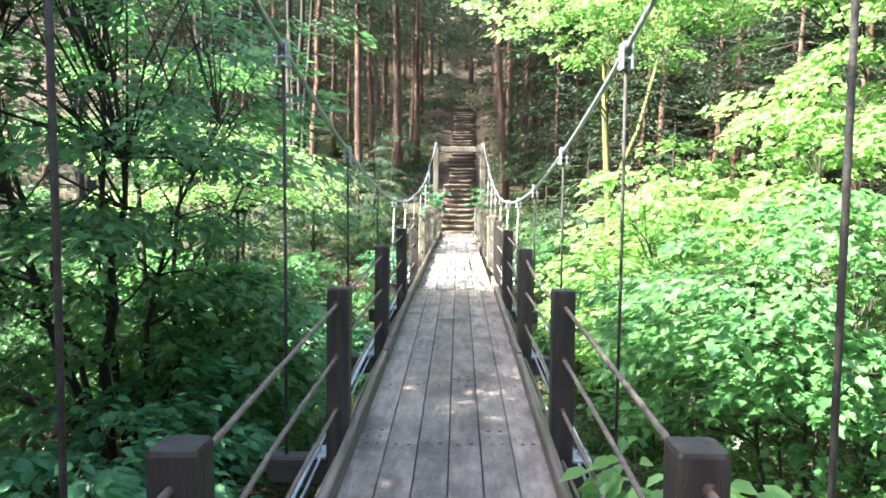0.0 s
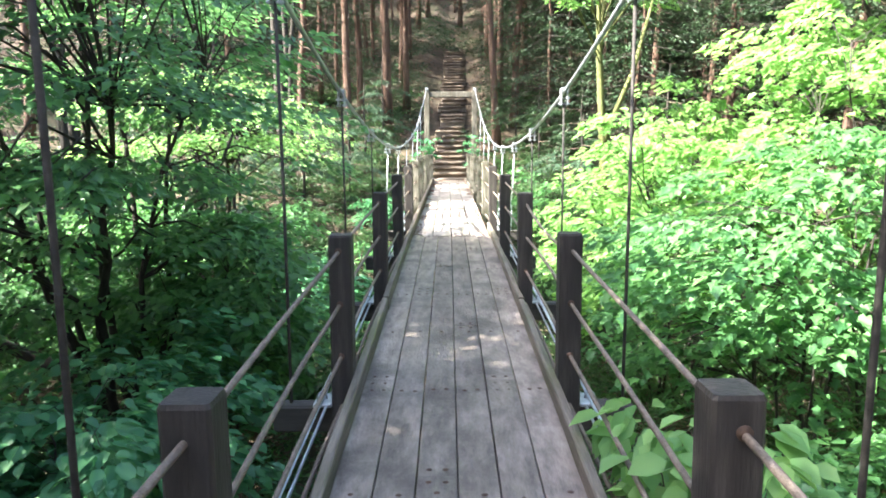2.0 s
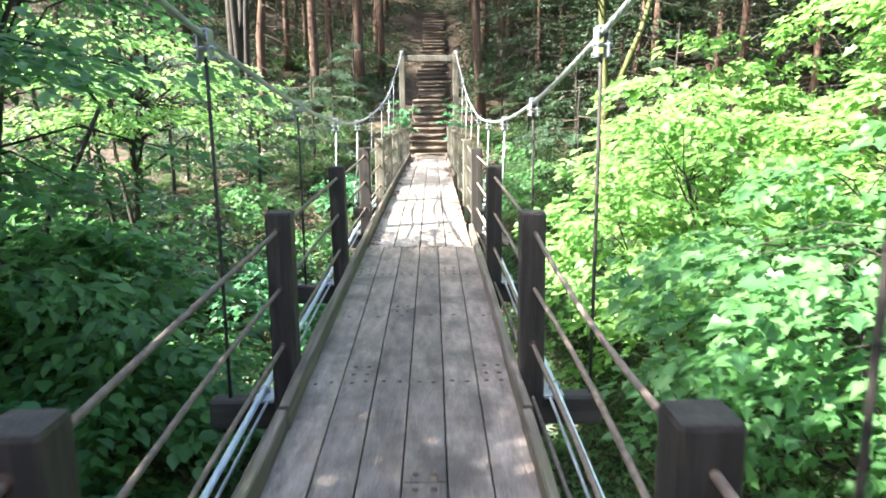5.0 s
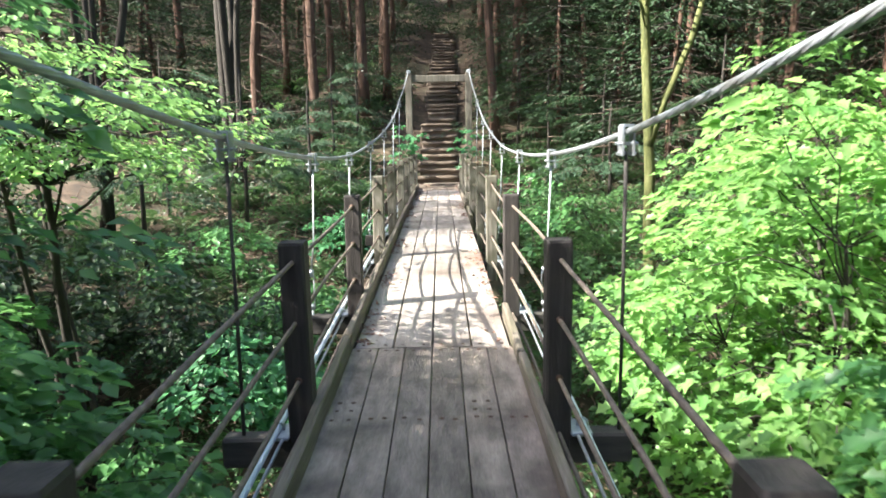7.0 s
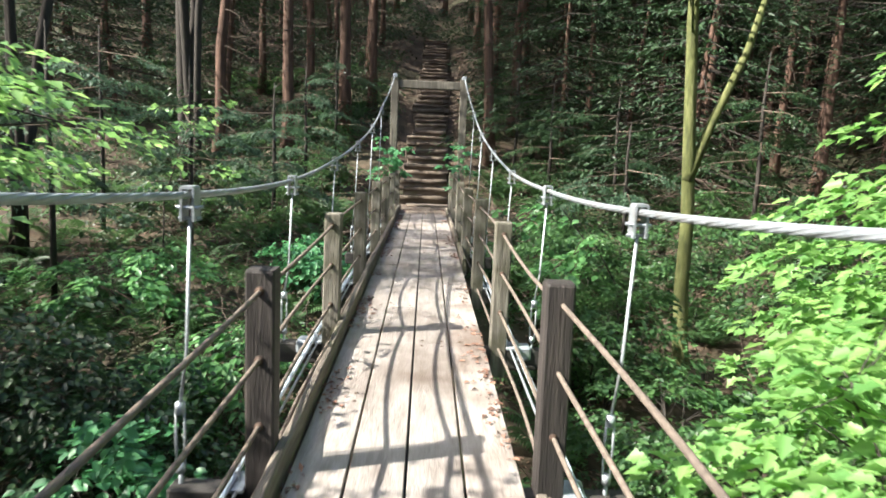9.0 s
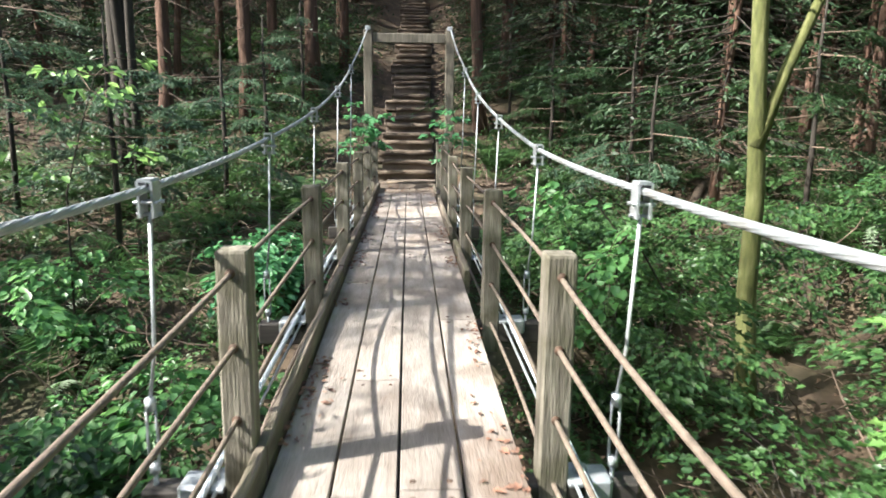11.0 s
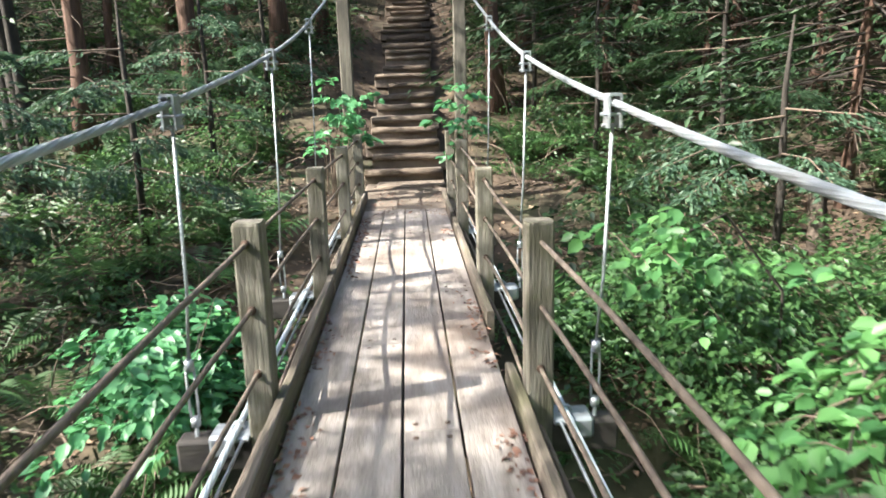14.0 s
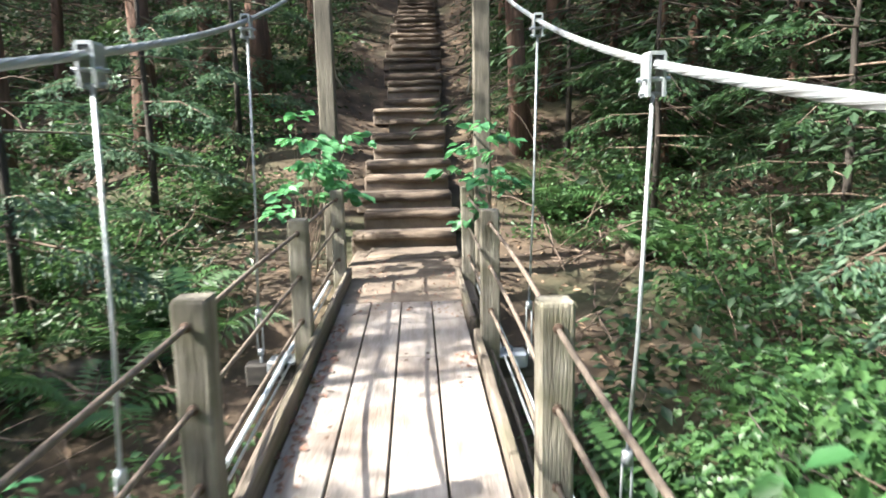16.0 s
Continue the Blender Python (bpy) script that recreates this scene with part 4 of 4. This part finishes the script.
tagged(new("leaf_litter", leaf_mesh("leaf_litter", lc, np.c_[G.normal(0, 1, (m, 2)), G.normal(0, 0.2, m)], np.c_[G.normal(0, 0.35, (m, 2)), np.ones(m)], G.uniform(0.05, 0.11, m), MAT_LITTER)),
       "dry brown fallen leaves on the forest floor", "leaf litter", kind="stuff")
dl = []
for k in range(2600):
    y = G.uniform(9, 23.8)
    x = G.choice([-0.47, 0.46], p=[0.6, 0.4]) + G.normal(0, 0.05 if y < 21.3 else 0.3)
    if noise.noise((x * 2.0, y * 0.9, 3.0)) < (0.0 if y < 21.3 else -0.2):
        continue
    if abs(x) < 0.5:
        dl.append((x, y, deck_z(y) + 0.008))
dl = np.array(dl)
m = len(dl)
tagged(new("deck_litter", leaf_mesh("deck_litter", dl, np.c_[G.normal(0, 1, (m, 2)), G.normal(0, 0.1, m)], np.c_[G.normal(0, 0.3, (m, 2)), np.ones(m)], G.uniform(0.02, 0.055, m), MAT_NEEDLES)),
       "dry brown leaves gathered along the deck edges", "leaf litter", kind="stuff")
tw = []
for k in range(1100):
    x, y = G.choice([-1, 1]) * (1.6 + abs(G.normal(0, 4))), G.uniform(3, 36)
    p = Vector((x, y, ground_z(x, y) + G.uniform(0.0, 0.25)))
    pts = wander(p, (G.normal(), G.normal(), G.uniform(-0.1, 0.5)), G.uniform(0.5, 1.8), 5, 0.25, G)
    r = G.uniform(0.005, 0.014)
    tw.append(tube(pts, [r, r, r * 0.8, r * 0.6, r * 0.5, 0.002], 5, False))
for k in range(620):
    x, y = -1.7 - abs(G.normal(0, 3.0)), G.uniform(9, 25)
    if k % 4 == 0:
        x = -x + 0.6
    p = Vector((x, y, ground_z(x, y) + G.uniform(0.0, 0.5)))
    pts = wander(p, (G.normal(), G.normal(), G.uniform(-0.2, 0.9)), G.uniform(0.6, 1.7), 7, 0.32, G, -0.03)
    if min(abs(q.x) for q in pts) < 1.2:
        continue
    r = G.uniform(0.004, 0.010)
    tw.append(tube(pts, [r * (1 - 0.12 * q) for q in range(8)], 5, False))
tagged(new("dry_twigs", mesh("dry_twigs", *join(tw), MAT_TWIG, True)), "dry fallen twigs and dead branches on the forest floor", "twigs", kind="stuff")
for (x, y, l, a) in ((-4.5, 20.5, 3.0, 25), (-6.0, 23.0, 2.5, -15), (4.8, 21.0, 2.6, 60), (2.6, 23.6, 1.2, 80)):
    d = Vector((math.cos(radians(a)), math.sin(radians(a)), 0))
    pts = [(d.x * u * l, d.y * u * l, ground_z(x + d.x * u * l, y + d.y * u * l) - ground_z(x, y) + 0.07) for u in (0, 0.25, 0.5, 0.75, 1)]
    lg = new("fallen_log", mesh("fallen_log", *tube(pts, [0.11, 0.1, 0.1, 0.09, 0.07], 10), MAT_LOG, True))
    lg.location = (x, y, ground_z(x, y))
    tagged(lg, "rotting fallen log on the forest floor", "log", "fallen logs")


# conifers
def conifer(seed, height, clear, r):
    """A tall trunk with dead twigs low down and drooping needle sprays above."""
    gen = np.random.default_rng(seed)
    tree = tagged(new("conifer"), "tall conifer with reddish-brown bark, dead lower twigs and dark needles", "tree", "conifers of the wood")
    pts = [(gen.normal(0, 0.03) * (q > 0), gen.normal(0, 0.03) * (q > 0), -0.3 + (height + 0.3) * q / 10) for q in range(11)]
    part("trunk", mesh("trunk", *tube(pts, [r * 1.45] + [r * (1 - 0.085 * q) for q in range(1, 11)], 10), MAT_BARK_RED, True), tree)
    dead = []
    for k in range(64):
        z = gen.uniform(0.7, min(clear, 7.5) + 1.5)
        a = gen.uniform(0, 6.283)
        p = wander((0, 0, z), (math.cos(a), math.sin(a), -0.1), gen.uniform(0.5, 1.9), 5, 0.16, gen, -0.05)
        dead.append(tube(p, [0.014, 0.011, 0.009, 0.007, 0.005, 0.002], 4, False))
    tagged(part("dead_twig_growth", mesh("dead_twig_growth", *join(dead), MAT_DEAD, True), tree, "dry dead lower twigs"), kind="stuff")
    t, w, wood = [], [], []
    for k in range(110):
        z = clear + (height - clear) * (k / 110) ** 1.1 + gen.normal(0, 0.2)
        reach = (0.35 + 2.3 * (1 - (z - clear) / (height - clear + 0.5))) * gen.uniform(0.6, 1.15)
        a = gen.uniform(0, 6.283)
        d = Vector((math.cos(a), math.sin(a), -0.22))
        wood.append(tube([(0, 0, z), Vector((0, 0, z)) + d * reach], [0.018, 0.004], 4, False))
        for u in (0.35, 0.6, 0.85, 1.0):
            q = Vector((0, 0, z)) + d * reach * u
            t.append(q)
            w.append((d.x, d.y, 0.0))
    tagged(part("branchwork", mesh("branchwork", *join(wood), MAT_BARK_DARK), tree), kind="stuff")
    part("crown", leaf_mesh("crown", *sprays(t, w, 13, 0.5, 0.17, 0.5, 0.9, 0.4, gen), LEAF_NEEDLE, ((0.4, 0.15),)), tree)
    return tree


def low_conifer(base, boughs, label, seed, leaf_mat):
    """A young conifer: a thin stem and flat drooping boughs, each with rows of needle sprigs."""
    gen = np.random.default_rng(seed)
    tree = tagged(new("young_conifer"), label, "tree", "young conifers on the banks")
    b = Vector(base)
    tree.location = b
    top = max(p[2] for p in boughs) - base[2] + 0.9
    part("trunk", mesh("trunk", *tube([(0, 0, -0.2), (0.03, 0, top * 0.4), (0.0, 0.03, top * 0.75), (0.02, 0, top)], [0.05, 0.042, 0.03, 0.008], 8), MAT_BARK_DARK, True), tree)
    for p in boughs:
        tip = Vector(p) - b
        root = Vector((0, 0, max(0.2, tip.z + gen.uniform(0.1, 0.4))))
        mid = root.lerp(tip, 0.55) + Vector((0, 0, 0.1))
        line = [root.lerp(mid, q / 4) for q in range(4)] + [mid.lerp(tip, q / 5) for q in range(6)]
        limb = part("bough", mesh("bough", *tube(line, [0.013 * (1 - 0.085 * q) for q in range(10)], 5, False), MAT_TWIG, True), tree)
        c, h, n, sz = [], [], [], []
        out = (tip - root).normalized()
        across = out.cross(Vector((0, 0, 1))).normalized()
        for q in range(52):
            u = gen.uniform(0.2, 1.0)
            i = min(8, int(u * 9))
            foot = line[i].lerp(line[i + 1], u * 9 - i)
            sg = gen.choice([-1, 1])
            reach = 0.34 * (1.15 - u) + 0.08
            for k in range(7):
                w = (k + 0.5) / 7
                c.append(foot + (across * sg * 0.85 + out * 0.5) * reach * w + Vector((0, 0, -0.10 * w * w + gen.normal(0, 0.02))))
                for_k = across * sg * gen.uniform(0.1, 0.9) + out * gen.uniform(0.1, 1.0) + Vector((0, 0, gen.normal(-0.15, 0.2)))
                h.append(for_k)
                n.append(Vector((gen.normal(0, 0.3), gen.normal(0, 0.3), 1)))
                sz.append(gen.uniform(0.05, 0.10))
        tagged(part("needle_growth", leaf_mesh("needle_growth", c, h, n, sz, leaf_mat, ((0.45, 0.17),)), limb), kind="stuff")
    return tree


for i, (x, y, n, low, high) in enumerate(((-4.2, 19.6, 15, 0.6, 2.4), (-3.2, 21.8, 13, 0.6, 2.2), (-5.6, 17.6, 14, 0.5, 2.6), (-6.6, 21.4, 14, 0.9, 3.2), (-3.0, 24.4, 12, 1.2, 3.0), (4.3, 22.6, 13, 0.7, 2.6),
                                          (3.2, 24.8, 12, 1.2, 2.8), (6.2, 19.8, 14, 0.8, 3.0), (-7.8, 18.4, 12, 0.8, 3.0), (-2.6, 27.0, 11, 2.2, 4.0), (2.6, 27.2, 10, 2.0, 3.6))):
    tips = []
    for k in range(n):
        a, r = 2.4 * k + G.uniform(-0.4, 0.4), G.uniform(0.8, 1.7)
        tips.append((x + r * math.cos(a), y + r * math.sin(a), low + (high - low) * k / n))
    # trees on the right get the leaf colour darkened for shade
    low_conifer((x, y, ground_z(x, y)), [t for t in tips if abs(t[0]) > 1.35], "young conifer with drooping blue-green boughs in the shade", 200 + i, LEAF_HEMLOCK if x < 0 else LEAF_SHADE)
low_conifer((3.9, 20.3, ground_z(3.9, 20.3)), [(2.15, 19.5, 0.95), (2.45, 19.2, 0.8), (2.6, 20.2, 1.1), (3.6, 18.9, 0.9), (4.8, 19.6, 1.2), (4.6, 21.2, 1.5)],
            "young conifer with pale green bough tips and bare twigs", 231, LEAF_HEMLOCK)

protos = [conifer(51, 16, 5.5, 0.15), conifer(52, 18, 7.0, 0.18), conifer(53, 14, 3.8, 0.11), conifer(54, 10, 1.5, 0.08)]
spots = []


def place(x, y, i, s=1.0):
    spots.append((x, y))
    m = pose(x, y, ground_z(x, y) - 0.05, G.normal(0, 1.5), G.normal(0, 1.5), G.uniform(0, 360))
    ob = copy_thing(protos[i], m)
    ob.scale = (s, s, s)


def free(x, y, gap):
    return all((x - a) ** 2 + (y - b) ** 2 > gap * gap for a, b in spots)


for x, y, i, s in ((-2.5, 28.5, 1, 1.1), (-3.9, 26.8, 1, 1.0), (-1.9, 31.0, 0, 1.0), (1.9, 27.4, 1, 0.9), (2.7, 29.2, 0, 1.1), (-5.6, 25.8, 0, 1.1), (4.8, 27.6, 2, 1.0), (7.4, 25.6, 0, 1.0),
                   (2.4, 33.0, 1, 1.0), (-2.3, 34.5, 0, 1.0)):
    place(x, y, i, s)
tries = 0
while len(spots) < 175 and tries < 12000:
    tries += 1
    x, y = G.uniform(-26, 26), G.uniform(19, 58)
    if (abs(x - stair_x(y)) < 1.8 and y < 44) or (abs(x) < 5 and y < 25.5) or not free(x, y, 1.7) or (x < -4 and y < 25) or (x < -7 and y < 45 and G.uniform() < 0.75):
        continue
    place(x, y, int(G.choice([0, 1, 2, 3], p=[0.25, 0.15, 0.3, 0.3])), G.uniform(0.85, 1.2))
tries = 0
while len(spots) < 222 and tries < 4000:
    tries += 1
    x, y = G.uniform(2.4, 22), G.uniform(21.5, 46)
    if free(x, y, 1.3) and (y > 25.5 or x > 7):
        place(x, y, int(G.choice([2, 3])), G.uniform(0.8, 1.1))
tries = 0
while len(spots) < 300 and tries < 4000:
    tries += 1
    s = G.choice([-1, 1])
    x, y = s * G.uniform(9.5, 32), G.uniform(-12, 22)
    if (s < 0 and (-2.0 < y - (10.8 + 0.3 * x) < 2.8 or (y > 12 and (x > -20 or G.uniform() < 0.7)))) or not free(x, y, 2.2):
        continue
    place(x, y, int(G.choice([0, 1, 2, 3])), G.uniform(0.85, 1.2))
tries = 0
while len(spots) < 325 and tries < 2000:
    tries += 1
    x, y = G.uniform(-25, 25), G.uniform(-35, -8)
    if abs(x) < 2 or not free(x, y, 2.5):
        continue
    place(x, y, int(G.choice([0, 1, 2])), 1.0)
for p in protos:
    x, y = G.uniform(-20, 20), G.uniform(64, 70)
    p.location = (x, y, ground_z(x, y))

# far woods that close the slopes
ft, fw = [], []
for k in range(8000):
    a = G.uniform(0, 6.283)
    r = G.uniform(42, 62)
    x, y = r * math.cos(a), 18 + r * math.sin(a)
    z = ground_z(x, y)
    ft.append((x, y, z + G.uniform(0.0, 21)))
    fw.append((math.cos(a * 7), math.sin(a * 7), 0))
tagged(new("far_woods", leaf_mesh("far_woods", *sprays(ft, fw, 9, 1.7, 1.0, 0.5, 0.9, 0.6, G), LEAF_NEEDLE)), "dark far woods on the surrounding slopes", "woods", kind="stuff")
